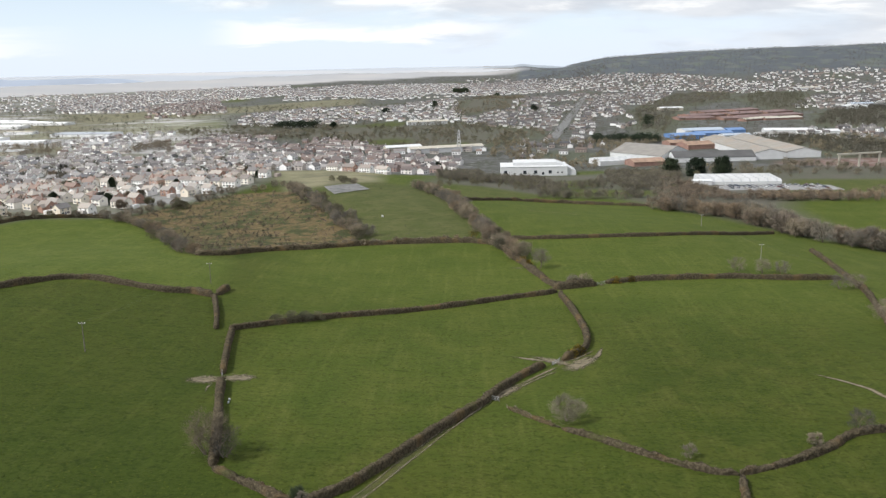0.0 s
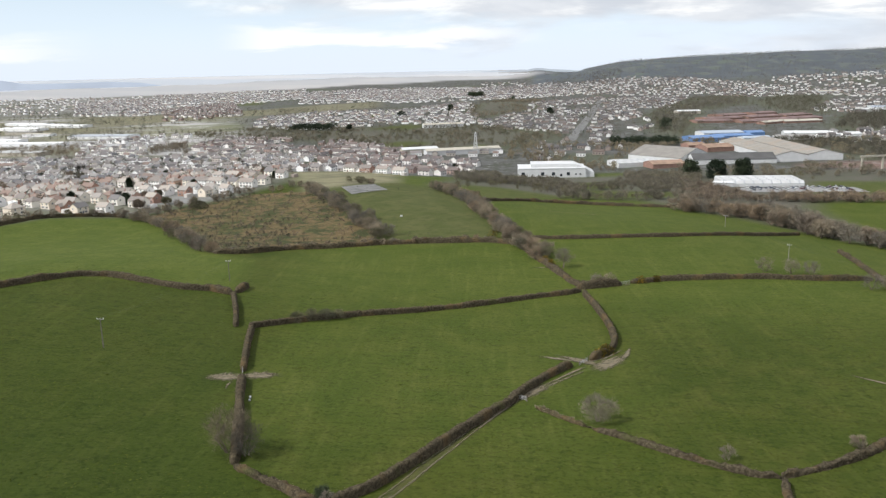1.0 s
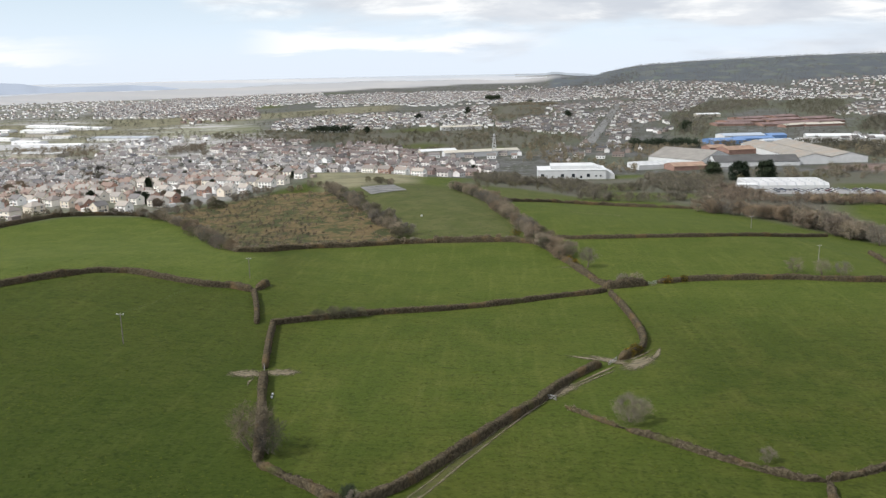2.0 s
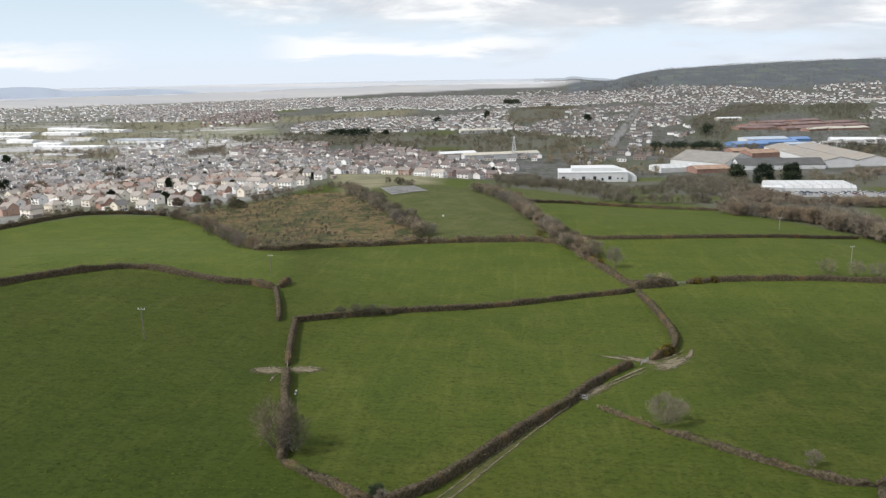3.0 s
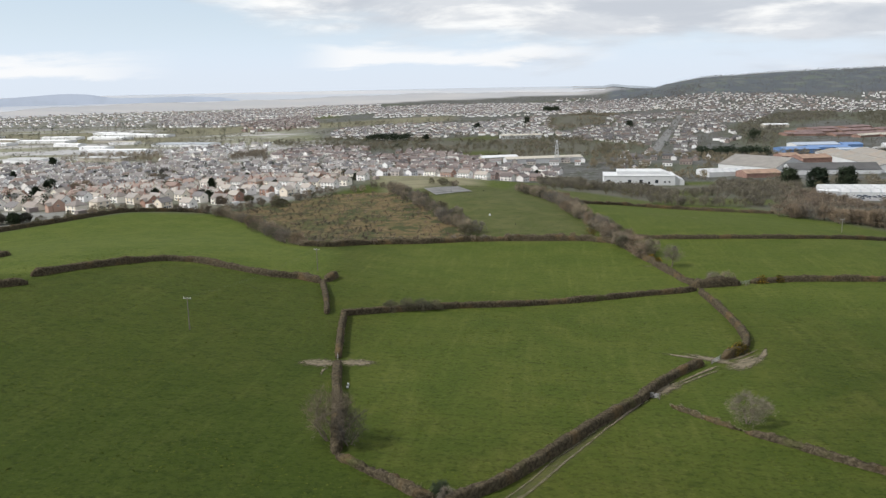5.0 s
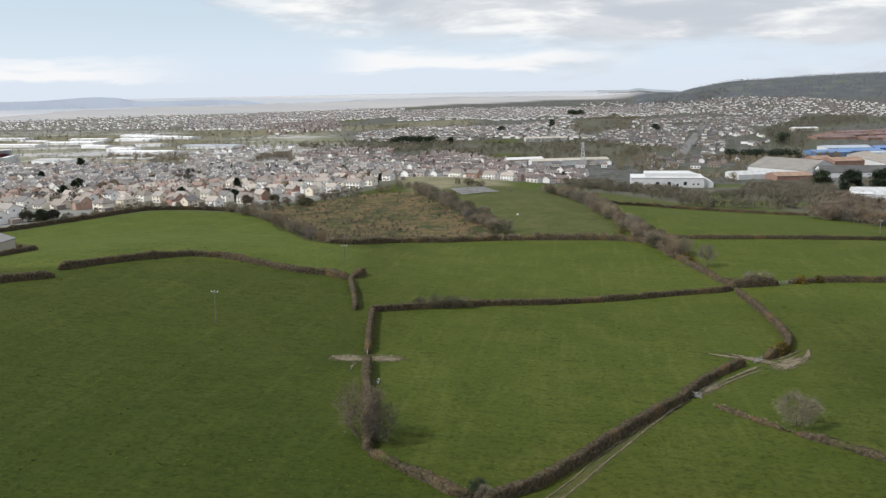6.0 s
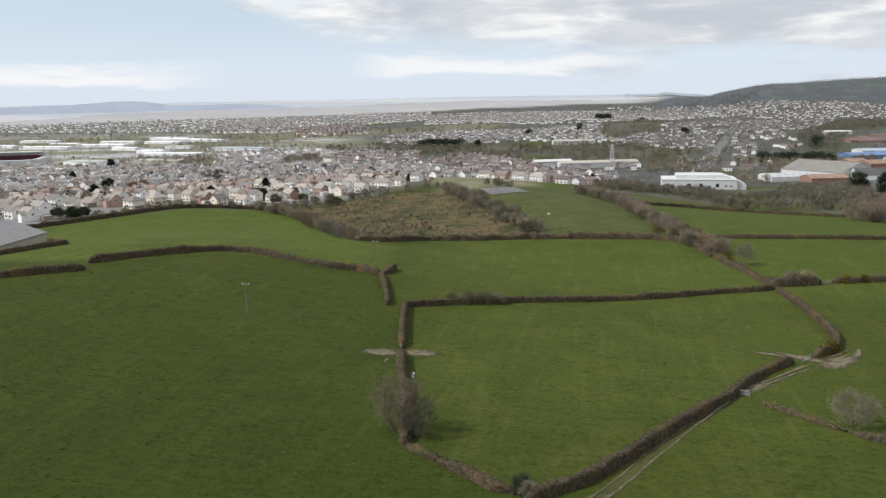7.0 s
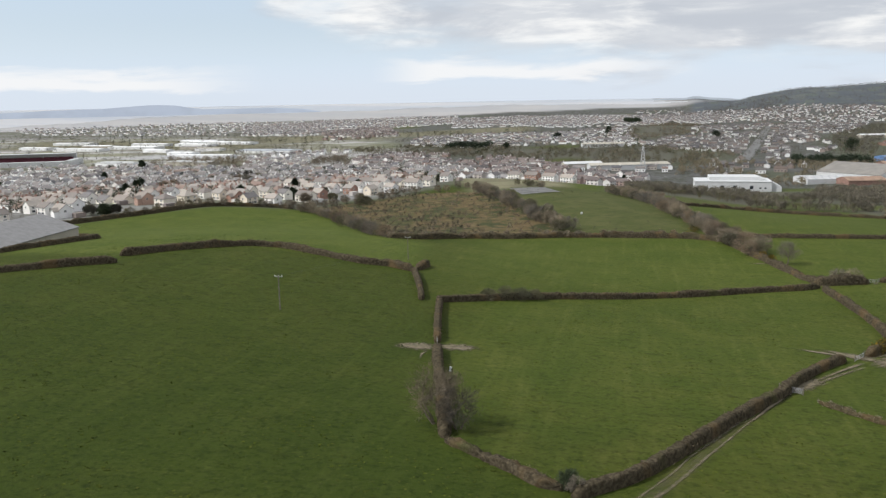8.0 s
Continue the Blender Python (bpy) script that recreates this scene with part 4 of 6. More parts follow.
def window_mesh(w, h):
    g = Geo()
    for a in ((-w / 2, w / 2, -0.06, 0.02, 0, 0.09), (-w / 2, w / 2, -0.06, 0.02, h - 0.09, h), (-w / 2, -w / 2 + 0.09, -0.06, 0.02, 0.09, h - 0.09), (w / 2 - 0.09, w / 2, -0.06, 0.02, 0.09, h - 0.09), (-0.04, 0.04, -0.05, 0.02, 0.09, h - 0.09)):
        g.box(*a)
    g.add([(-w / 2 + 0.09, -0.025, 0.09), (w / 2 - 0.09, -0.025, 0.09), (w / 2 - 0.09, -0.025, h - 0.09), (-w / 2 + 0.09, -0.025, h - 0.09)], [(0, 1, 2, 3)], 1)
    return g.mesh("window", FRAMEWHITE, GLASS)


WIN, WIN_WIDE = window_mesh(1.3, 1.2), window_mesh(2.0, 1.3)
g = Geo()
g.box(-0.5, 0.5, -0.06, 0.02, 0, 2.1)
g.box(-0.3, 0.3, -0.09, -0.06, 1.2, 1.8)
DOOR = g.mesh("door", DOORPAINT)
g = Geo()
g.box(-0.45, 0.45, -0.35, 0.35, -1.6, 0.9)
g.box(-0.5, 0.5, -0.4, 0.4, 0.9, 1.02)
g.tube((-0.2, 0, 1.0), (-0.2, 0, 1.4), 0.13, 0.11, 6)
g.tube((0.2, 0, 1.0), (0.2, 0, 1.4), 0.13, 0.11, 6)
CHIMNEY = g.mesh("chimney", BRICK)


def house(label, w, d, h, r, hip=False, wing=False, units=1):
    """A house: walls, roof, chimneys, and each window and door on its long faces."""
    ob = thing("house", label, "house", "estate houses", pose(0, -900, 0))
    g = Geo()
    if hip:
        g.box(-w / 2, w / 2, -d / 2, d / 2, -3, h)
    else:
        gable_wall(g, w, d, h, r)
    if wing:
        q = Geo()
        gable_wall(q, 3.2, w * 0.42, h - 0.6, r * 0.6)
        g.add([(-y + w * 0.22, x - d / 2 - 1.2, z) for x, y, z in q.v], q.f)
    part("wall", g.mesh("wall", HOUSEWALL), ob)
    g = Geo()
    (hip_roof if hip else gable_roof)(g, w, d, h, r)
    if wing:
        q = Geo()
        gable_roof(q, 3.4, w * 0.42, h - 0.6, r * 0.6)
        g.add([(-y + w * 0.22, x - d / 2 - 1.2, z) for x, y, z in q.v], q.f)
    roof = part("roof", g.mesh("roof", HOUSEROOF), ob)
    for s in range(units):
        part("chimney", CHIMNEY, roof, at=pose((w / 2 - 1.0) * (1 if s else -1), 0, h + r + 0.1))
    cols = 2 * units if w > 8 else 2
    for face in (-1, 1):
        turn = 0 if face < 0 else 180
        for c in range(cols):
            x = w * ((c + 0.5) / cols - 0.5) * 0.94
            if wing and face < 0 and x > 0:
                continue
            if h > 4:
                part("window", WIN, ob, at=pose(x, face * (d / 2), h - 1.75, 0, 0, turn))
            part("window", WIN_WIDE, ob, at=pose(x, face * (d / 2), 0.9, 0, 0, turn))
    for s in range(units):
        x = 0.0 if units == 1 else (s - 0.5) * 1.8
        part("door", DOOR, ob, at=pose(x, -d / 2, 0.05))
    if h > 4 and not hip:
        part("window", WIN, ob, at=pose(-w / 2, 0.6, h - 1.6, 0, 0, -90))
        part("window", WIN, ob, at=pose(w / 2, -0.6, h - 1.6, 0, 0, 90))
    return ob


MODELS = [house("two-storey rendered house with a tiled gable roof", 8.5, 7.2, 4.7, 2.5),
          house("pair of semi-detached rendered houses with tiled roof", 12.5, 7.8, 4.8, 2.5, units=2),
          house("two-storey house with a projecting front gable", 9.0, 7.6, 4.7, 2.6, wing=True),
          house("two-storey house with a hipped tiled roof", 9.5, 8.8, 4.8, 2.6, hip=True),
          house("low bungalow with a tiled gable roof", 11.0, 8.4, 2.6, 2.6)]
SIZES = [(8.5, 7.2, 4.7, 2.5), (12.5, 7.8, 4.8, 2.5), (9.0, 7.6, 4.7, 2.6), (9.5, 8.6, 4.8, 2.6), (11.0, 8.4, 2.6, 2.6)]
rng = random.Random(21)
NEAR_EDGE = [(-330, 348), (-287, 372), (-256, 446), (-214, 474), (-200, 522), (-172, 572), (-150, 625), (-172, 725), (-112, 745), (-95, 800), (-154, 865), (-197, 962), (-300, 1010), (-355, 985), (-450, 940), (-560, 1010), (-760, 1010), (-1000, 560), (-560, 300)]


def rows_in(outline, angle, gap, step, seed, keep=0.93, box=(-1000, 100, 300, 1020)):
    """Plots along gently bending streets that fill an outline: place, turn, kind."""
    r = random.Random(seed)
    out = []
    ca, sa = math.cos(angle), math.sin(angle)
    cx, cy = (box[0] + box[1]) / 2, (box[2] + box[3]) / 2
    n = int(900 / gap)
    for i in range(-n, n):
        a = -900.0 + r.uniform(0, step)
        side = i % 2
        while a < 900:
            b = i * gap + (3.6 if side else -3.6) + 14 * math.sin(a * 0.011 + 0.6) + 5 * math.sin(a * 0.031 + i)
            x, y = cx + a * ca - b * sa, cy + a * sa + b * ca
            a += step * r.uniform(0.9, 1.2) + (16 if r.random() < 0.06 else 0)
            if r.random() < keep * smooth(noise.noise((x * 0.012, y * 0.012, 4)), -0.62, -0.30):
                bend = math.atan(14 * 0.011 * math.cos(a * 0.011 + 0.6))
                out.append((x, y, angle + bend + (0 if side else math.pi) + (math.pi / 2 if r.random() < 0.14 else 0) + r.uniform(-0.08, 0.08)))
    ok = inside(np.array([p[0] for p in out]), np.array([p[1] for p in out]), outline, 0.01) > 0.5
    return [p for p, k in zip(out, ok) if k]


plots = rows_in(NEAR_EDGE, radians(-17), 24, 15.2, 3)
plots += [(-112, 716, radians(-28)), (-97, 708, radians(-28)), (-82, 700, radians(-28)), (-67, 692, radians(-28))]
plots.sort(key=lambda p: p[0] ** 2 + p[1] ** 2)
for i, (x, y, turn) in enumerate(plots[:285]):
    k = rng.choices(range(5), (5, 5, 4, 2, 3))[0]
    if (x, y) in ((-112, 716), (-97, 708), (-82, 700), (-67, 692)):
        k = 1
    m = Matrix.LocRotScale((x, y, gz(x, y) - 0.1), Euler((0, 0, turn)), (0.9, 0.9, 0.93))
    copy_thing(MODELS[k], m)
for ob in MODELS:
    for o in (*ob.children_recursive, ob):
        bpy.data.objects.remove(o)


# the rest of the town, too many to count
def joined_houses(name, plots, label, detail, terrace=False, rise=1.0, brown=0):
    r = random.Random(len(plots))
    g = Geo()
    zs = ground(np.array([p[0] for p in plots]), np.array([p[1] for p in plots]))
    for (x, y, turn, *more), z in zip(plots, zs):
        w, d, h, rr = (0.88 * v for v in r.choices(SIZES, (5, 5, 4, 2, 3))[0])
        if terrace:
            w, d, h, rr = more[0], 6.0, 3.7 * rise, 1.9 * rise
        q = Geo()
        gable_wall(q, w, d, h, rr, 0)
        gable_roof(q, w, d, h, rr, 1)
        if detail:
            for face in (-1, 1):
                y0 = face * (d / 2 + 0.04)
                for c in range(max(2, int(w / 3.2))):
                    n = max(2, int(w / 3.2))
                    x0 = w * ((c + 0.5) / n - 0.5)
                    for zz in ((0.9, 2.1), (3.3, 4.4))[: 2 if h > 4 else 1]:
                        q.add([(x0 - 0.65, y0, zz[0]), (x0 + 0.65, y0, zz[0]), (x0 + 0.65, y0, zz[1]), (x0 - 0.65, y0, zz[1])], [(0, 1, 2, 3)], 2)
            q.box(w / 2 - 1.3, w / 2 - 0.5, -0.3, 0.3, h + rr - 0.6, h + rr + 1.0, 0)
        c, s = math.cos(turn), math.sin(turn)
        k = len(g.v)
        g.v += [(x + a * c - b * s, y + a * s + b * c, z + e) for a, b, e in q.v]
        g.f += [tuple(k + i for i in f) for f in q.f]
        g.m += q.m
    return tagged(new(name, g.mesh(name, (FARWALL, BROWNWALL, PALEWALL)[brown], (FARROOF, BROWNROOF, PALEROOF)[brown], GLASS)), label, "houses", kind="stuff")


g, r = Geo(), random.Random(77)
for x, y, turn in plots:
    if r.random() < 0.45:
        a, b = r.uniform(6.5, 9.5), r.uniform(-7, 7)
        px, py = x + a * math.cos(turn) - b * math.sin(turn), y + a * math.sin(turn) + b * math.cos(turn)
        q, z = Geo(), gz(px, py)
        q.box(-1.5, 1.5, -2.7, 2.7, -1.5, r.uniform(2.2, 2.6))
        g.add([(px + u * math.cos(turn) - v * math.sin(turn), py + u * math.sin(turn) + v * math.cos(turn), z + w) for u, v, w in q.v], q.f)
tagged(new("garages", g.mesh("garages", FARWALL)), "small flat-roofed garages and sheds between estate houses", "garages", kind="stuff")
joined_houses("town_houses", plots[285:], "crowded rendered houses of a town estate", True, brown=2)


# districts of the plain beyond: outline, street angle, street spacing, share of plots, terraces, brown or pale walls
STREET = [(108.1, 1125.6), (131.9, 1252.2), (167.4, 1450.0), (225.6, 1774.8), (340.7, 2439.0), (368.7, 2439.0), (253.6, 1774.8), (195.4, 1450.0), (159.9, 1252.2), (136.1, 1125.6)]
DISTRICTS = [
    ([(-555, 1149), (-571, 1236), (-527, 1357), (-383, 1343), (-342, 1258), (-320, 1140), (-400, 1145), (-450, 1110), (-400, 975), (-453, 935), (-510, 1025)], -20, 24, 0.8, 0, 2),
    ([(-370, 1280), (-211, 1185), (-137, 1119), (-98, 1040), (-84, 956), (-91, 820), (-154, 870), (-197, 970), (-300, 1020), (-345, 1010), (-400, 1140)], -28, 23, 0.95, 1, 1),
    ([(-78, 730), (-100, 896), (-82, 939), (-30, 916), (0, 900), (-10, 790), (-30, 745), (-60, 715)], -30, 22, 0.9, 0, 1),
    ([(-88, 955), (-84, 1015), (36, 1005), (40, 954)], -3, 26, 0.9, 2, 2),
    ([(-405, 1507), (-484, 1842), (-265, 1802), (-136, 1714), (14, 1642), (12, 1440), (-122, 1537), (-217, 1479), (-235, 1406)], -10, 30, 0.9, 2, 2),
    ([(-484, 1842), (-361, 2075), (-178, 2073), (-28, 2476), (3, 1646), (-146, 1700), (-265, 1802)], -14, 28, 0.9, 2, 2),
    ([(-553, 2585), (-680, 3300), (-762, 3900), (-481, 4120), (-44, 4050), (418, 3516), (349, 2843), (152, 2732), (-30, 2647), (-231, 2501), (-323, 2715)], -6, 32, 0.9, 2, 2),
    ([(12, 1404), (14, 1658), (100, 1798), (183, 2408), (401, 2682), (305, 1871), (195, 1240), (117, 1258)], -8, 25, 0.9, 2, 0),
    ([(57, 1020), (110, 1145), (195, 1240), (177, 1082), (175, 1000), (130, 916), (51, 914)], -12, 30, 0.75, 2, 0),
    ([(241, 1539), (300, 1921), (358, 1959), (284, 1330), (242, 1271)], 62, 26, 0.95, 2, 0),
    ([(343, 2795), (418, 3516), (637, 3474), (809, 3273), (947, 2831), (1054, 2589), (1223, 2456), (1068, 2141), (930, 2396), (772, 2397), (678, 2653), (503, 2656)], -12, 30, 0.9, 2, 0),
    ([(308, 1973), (404, 2586), (653, 2623), (504, 2135), (420, 1882)], -7, 30, 0.95, 2, 0),
    ([(1029, 3022), (1245, 3118), (1489, 3003), (1223, 2456), (1042, 2600), (976, 2807)], -16, 36, 0.6, 2, 0),
    ([(660, 1700), (943, 2240), (1092, 2191), (1200, 2000), (860, 1720), (700, 1600)], -14, 30, 0.7, 2, 0),
    ([(440, 1103), (500, 1204), (700, 1221), (640, 1000), (463, 1008)], 10, 26, 0.6, 0, 0),
    ([(-1037, 2122), (-1452, 3002), (-1355, 3535), (-812, 2184), (-840, 2050)], -30, 30, 0.9, 0, 2),
    ([(-673, 1774), (-957, 2556), (-805, 2789), (-561, 1981)], -25, 28, 0.85, 0, 1),
    ([(-1800, 2300), (-2500, 3000), (-1976, 3500), (-1512, 3750), (-1258, 3277), (-1403, 2901), (-1067, 2184)], -20, 40, 0.22, 0, 2),
    ([(-1258, 3277), (-1461, 3750), (-1132, 3980), (-822, 4080), (-633, 3166), (-778, 2695), (-957, 2556)], -14, 34, 0.7, 0, 2),
    ([(300, 2750), (60, 3400), (20, 4250), (220, 4250), (430, 3560)], -10, 40, 0.7, 2, 0),
]
for n, (outline, angle, gap, share, terr, brown) in enumerate(DISTRICTS):
    r = random.Random(100 + n)
    a = radians(angle)
    ca, sa = math.cos(a), math.sin(a)
    cx, cy = np.mean([p[0] for p in outline]), np.mean([p[1] for p in outline])
    reach = max(math.hypot(p[0] - cx, p[1] - cy) for p in outline)
    got = []
    for i, b0 in enumerate(np.arange(-reach, reach, gap)):
        s = -reach + r.uniform(0, 30)
        while s < reach:
            b = b0 + (4 if i % 2 else -4) + 14 * math.sin(s * 0.006 + n) + r.uniform(-6, 6)
            x, y = cx + s * ca - b * sa, cy + s * sa + b * ca
            w = r.choice(((8, 10), (6, 8, 11, 15), (6, 8, 10, 13))[terr])
            s += w + r.choice((4, 6, 9) if terr == 0 else (1.5, 3, 5, 11) if terr == 1 else (4, 6, 9, 16))
            clump = noise.noise((x * 0.0060, y * 0.0045, n)) * 0.5 + 0.5
            if r.random() < share * smooth(clump, 0.20, 0.38):
                got.append((x, y, a + (0 if r.random() < 0.66 else math.pi / 2) + r.uniform(-0.12, 0.12), w))
    ok = inside(np.array([p[0] for p in got]), np.array([p[1] for p in got]), outline, 0.01) > 0.5
    if n == 7:
        ok &= inside(np.array([p[0] for p in got]), np.array([p[1] for p in got]), STREET, 0.01) < 0.5
    keep = [p for p, k in zip(got, ok) if k]
    if keep:
        joined_houses("town_houses", keep, ("brown-roofed brick and rendered town houses" if brown == 1 else "rows of pale rendered town houses among trees"), cy < 1350, bool(terr), 1.0, brown)

# a straight street climbing through the terraces
g = Geo()
line = along([(122.1, 1125.6), (145.9, 1252.2), (181.4, 1450.0), (239.6, 1774.8), (354.7, 2439.0)], 20)
for i, q in enumerate(line):
    for sx in (-7, 7):
        g.v.append((q[0] + sx, q[1] - 0.2 * sx, gz(q[0] + sx, q[1] - 0.2 * sx) + 0.35))
    if i:
        g.f.append((2 * i - 2, 2 * i - 1, 2 * i + 1, 2 * i))
g.m = [0] * len(g.f)
tagged(new("road", g.mesh("road", TARMAC)), "long straight grey street between terraces", "road", kind="structure")

# ---- sheds, works and masts ----
def shed(name, label, x, y, w, d, h, r, turn, wall, roof, doors=0, ridges=1, category="building"):
    """A large low building: walls, one roof slab pair for each ridge, and dark doors or windows along the front."""
    ob = thing(name, label, category, "", Matrix.LocRotScale((x, y, gz(x, y)), Euler((0, 0, radians(turn))), None))
    bay = d / ridges
    g = Geo()
    for i in range(ridges):
        a, b, q = Geo(), Geo(), Geo()
        gable_wall(a, w, bay, h, r)
        gable_roof(b, w, bay, h, r, over=0.3 if ridges == 1 else 0.0, thick=0.3)
        off = (i + 0.5) * bay - d / 2
        g.add([(p[0], p[1] + off, p[2]) for p in a.v], a.f)
        q.add([(p[0], p[1] + off, p[2]) for p in b.v], b.f)
        part("roof", q.mesh("roof", roof), ob)
    part("wall", g.mesh("wall", wall), ob)
    for i in range(doors):
        p = Geo()
        x0 = w * ((i + 0.5) / doors - 0.5)
        p.box(x0 - 1.9, x0 + 1.9, -d / 2 - 0.12, -d / 2 + 0.05, h * 0.30, h * 0.62)
        part("window", p.mesh("window", GLASS), ob)
    return ob


TANROOF = mat_plain("tan_sheet_roof", (0.215, 0.203, 0.185), 0.7, vary=0.12, scale=0.12)
RUSTROOF = mat_plain("rusty_sheet_roof", (0.27, 0.185, 0.135), 0.8, vary=0.2, scale=0.15)
white = thing("warehouse", "long white flat-fronted warehouse with dark square windows", "building", "", Matrix.LocRotScale((69, 786, gz(69, 786)), Euler((0, 0, radians(-2))), None))
p = Geo()
p.box(-33, 29, -17, 17, -3, 8.8)
body = part("wall", p.mesh("wall", WHITE), white)
p = Geo()
p.box(-33.3, 29.3, -17.3, 17.3, 8.8, 9.2)
part("parapet", p.mesh("parapet", WHITE), body)
p = Geo()
p.add([(-21, -9, 9.2), (27, -9, 9.2), (27, 16, 9.2), (-21, 16, 9.2), (-21, -9, 12.2), (19, -9, 12.2), (19, 16, 12.2), (-21, 16, 12.2)],
      [(0, 1, 5, 4), (1, 2, 6, 5), (2, 3, 7, 6), (3, 0, 4, 7), (4, 5, 6, 7)])
part("raised_roof", p.mesh("raised_roof", WHITE), white, "raised white roof with a sloping end")
p = Geo()
p.add([(29, -15, -3), (37, -15, -3), (37, 12, -3), (29, 12, -3), (29, -15, 8.6), (37, -15, 4.6), (37, 12, 4.6), (29, 12, 8.6)], [(0, 1, 5, 4), (1, 2, 6, 5), (2, 3, 7, 6), (4, 5, 6, 7)])
part("annexe", p.mesh("annexe", WHITE), white)
for x0, wide, z0, z1 in ((-28.5, 3.0, 2.6, 5.6), (-20, 0.9, 2.0, 3.4), (-14, 0.9, 2.0, 3.4), (-10.5, 3.0, 2.6, 5.6), (-0.5, 2.8, 2.6, 5.6), (6.5, 2.0, 1.6, 4.0), (13, 2.8, 2.6, 5.6), (20, 1.6, 3.0, 4.2), (24, 1.6, 3.0, 4.2)):
    p = Geo()
    p.box(x0 - wide / 2, x0 + wide / 2, -17.12, -16.9, z0, z1)
    part("window", p.mesh("window", GLASS), white)
p = Geo()
p.box(-33, 40, -24, -17.05, -3, 0.25)
part("loading_apron", p.mesh("loading_apron", CREAM), white, "pale concrete apron along the front")
shed("store", "white multi-ridged retail building beside a car park", 226, 684, 62, 36, 2.8, 2.2, -4, WHITE, WHITE_LIT, 0, 5)
shed("store", "low white annexe of a retail building", 194, 672, 14, 12, 3.4, 0.8, -4, WHITE, WHITE)
shed("works_shed", "broad grey-roofed works shed", 204, 902, 66, 56, 5.0, 8.5, -48, WHITE, TANROOF)
shed("works_shed", "long works shed with white walls and a dark roof", 256, 858, 82, 30, 4.4, 5.2, 0, WHITE, DARKROOF, 0)
shed("works_shed", "very long white-ended works shed with a cream roof", 311, 936, 168, 36, 6.5, 4.2, 92, WHITE, CREAM_LIT)
shed("works_shed", "very long cream-roofed works shed with rooflights", 349, 946, 170, 36, 6.5, 4.2, 92, WHITE, CREAM_LIT)
shed("brick_works", "orange-brown workshop beside long sheds", 272, 975, 34, 28, 5, 3, 15, BRICK, RUSTROOF)
shed("brick_works", "small rusty-roofed workshop behind long sheds", 254, 1000, 22, 20, 5, 2.5, 15, BRICK, RUSTROOF)
shed("brick_works", "low works of two white-roofed bays", 158, 858, 46, 30, 4.2, 1.6, 14, WHITE, WHITE_LIT, 0, 2)
shed("brick_works", "low orange-roofed brick workshop", 184, 836, 34, 24, 4.2, 2.6, 12, BRICK, RUSTROOF)
shed("blue_shed", "bright blue corrugated factory shed", 292, 1098, 44, 34, 5.0, 2.2, 10, BLUE, BLUE)
shed("blue_shed", "low bright blue factory shed with a long roof", 334, 1120, 50, 24, 5.0, 2.0, 6, BLUE, BLUE)
shed("blue_shed", "grey-blue roofed factory shed among blue sheds", 330, 1160, 56, 34, 6.0, 2.2, 6, WHITE, PALEBLUE)
shed("blue_shed", "small bright blue factory shed", 372, 1150, 24, 22, 6.0, 2.2, 6, BLUE, BLUE)
shed("blue_shed", "pale blue corrugated factory shed", 352, 1082, 36, 20, 5.0, 1.6, 6, WHITE, PALEBLUE)
shed("works_shed", "long white factory roof among trees", 438, 1140, 56, 24, 5, 2.4, -10, WHITE, WHITE)
shed("works_shed", "white factory roof beside trees", 486, 1128, 34, 22, 4, 2.0, -6, WHITE, WHITE)
shed("works_shed", "grey factory roof beside trees", 408, 1100, 46, 22, 4, 2.0, 0, WHITE, GREYROOF)
for i, (x, y, w, d, c) in enumerate([(396, 1440, 62, 40, REDROOF), (462, 1420, 60, 40, REDROOF), (528, 1402, 66, 30, CREAM), (500, 1450, 70, 44, REDROOF), (430, 1510, 70, 46, REDROOF), (560, 1480, 60, 40, REDROOF), (505, 1540, 74, 46, REDROOF), (470, 1600, 60, 40, REDROOF), (575, 1570, 66, 44, REDROOF), (540, 1640, 60, 40, REDROOF), (478, 1385, 56, 16, CREAM)]):
    shed("brick_works", "wide red-brown roofed works building", x, y, w, d, 3.2, 2.0, 5 + 3 * i, BRICK, c)
for i, (x, y, w, d, wl, rf) in enumerate([(760, 1640, 40, 26, WHITE, WHITE), (830, 1650, 60, 30, DARKROOF, DARKROOF), (800, 1700, 44, 24, WHITE, PALEBLUE), (1000, 2450, 60, 30, WHITE, CREAM), (420, 1700, 46, 26, CREAM, WHITE), (560, 880, 50, 22, BRICK, REDROOF), (520, 930, 34, 20, BRICK, DARKROOF), (-60, 1440, 70, 16, WHITE, CREAM), (-20, 990, 90, 18, WHITE, CREAM), (-72, 1000, 44, 16, CREAM, WHITE)]):
    shed("works_shed", "works building on the edge of the town", x, y, w, d, 5.5, 2.0, -8 + 3 * i, wl, rf)
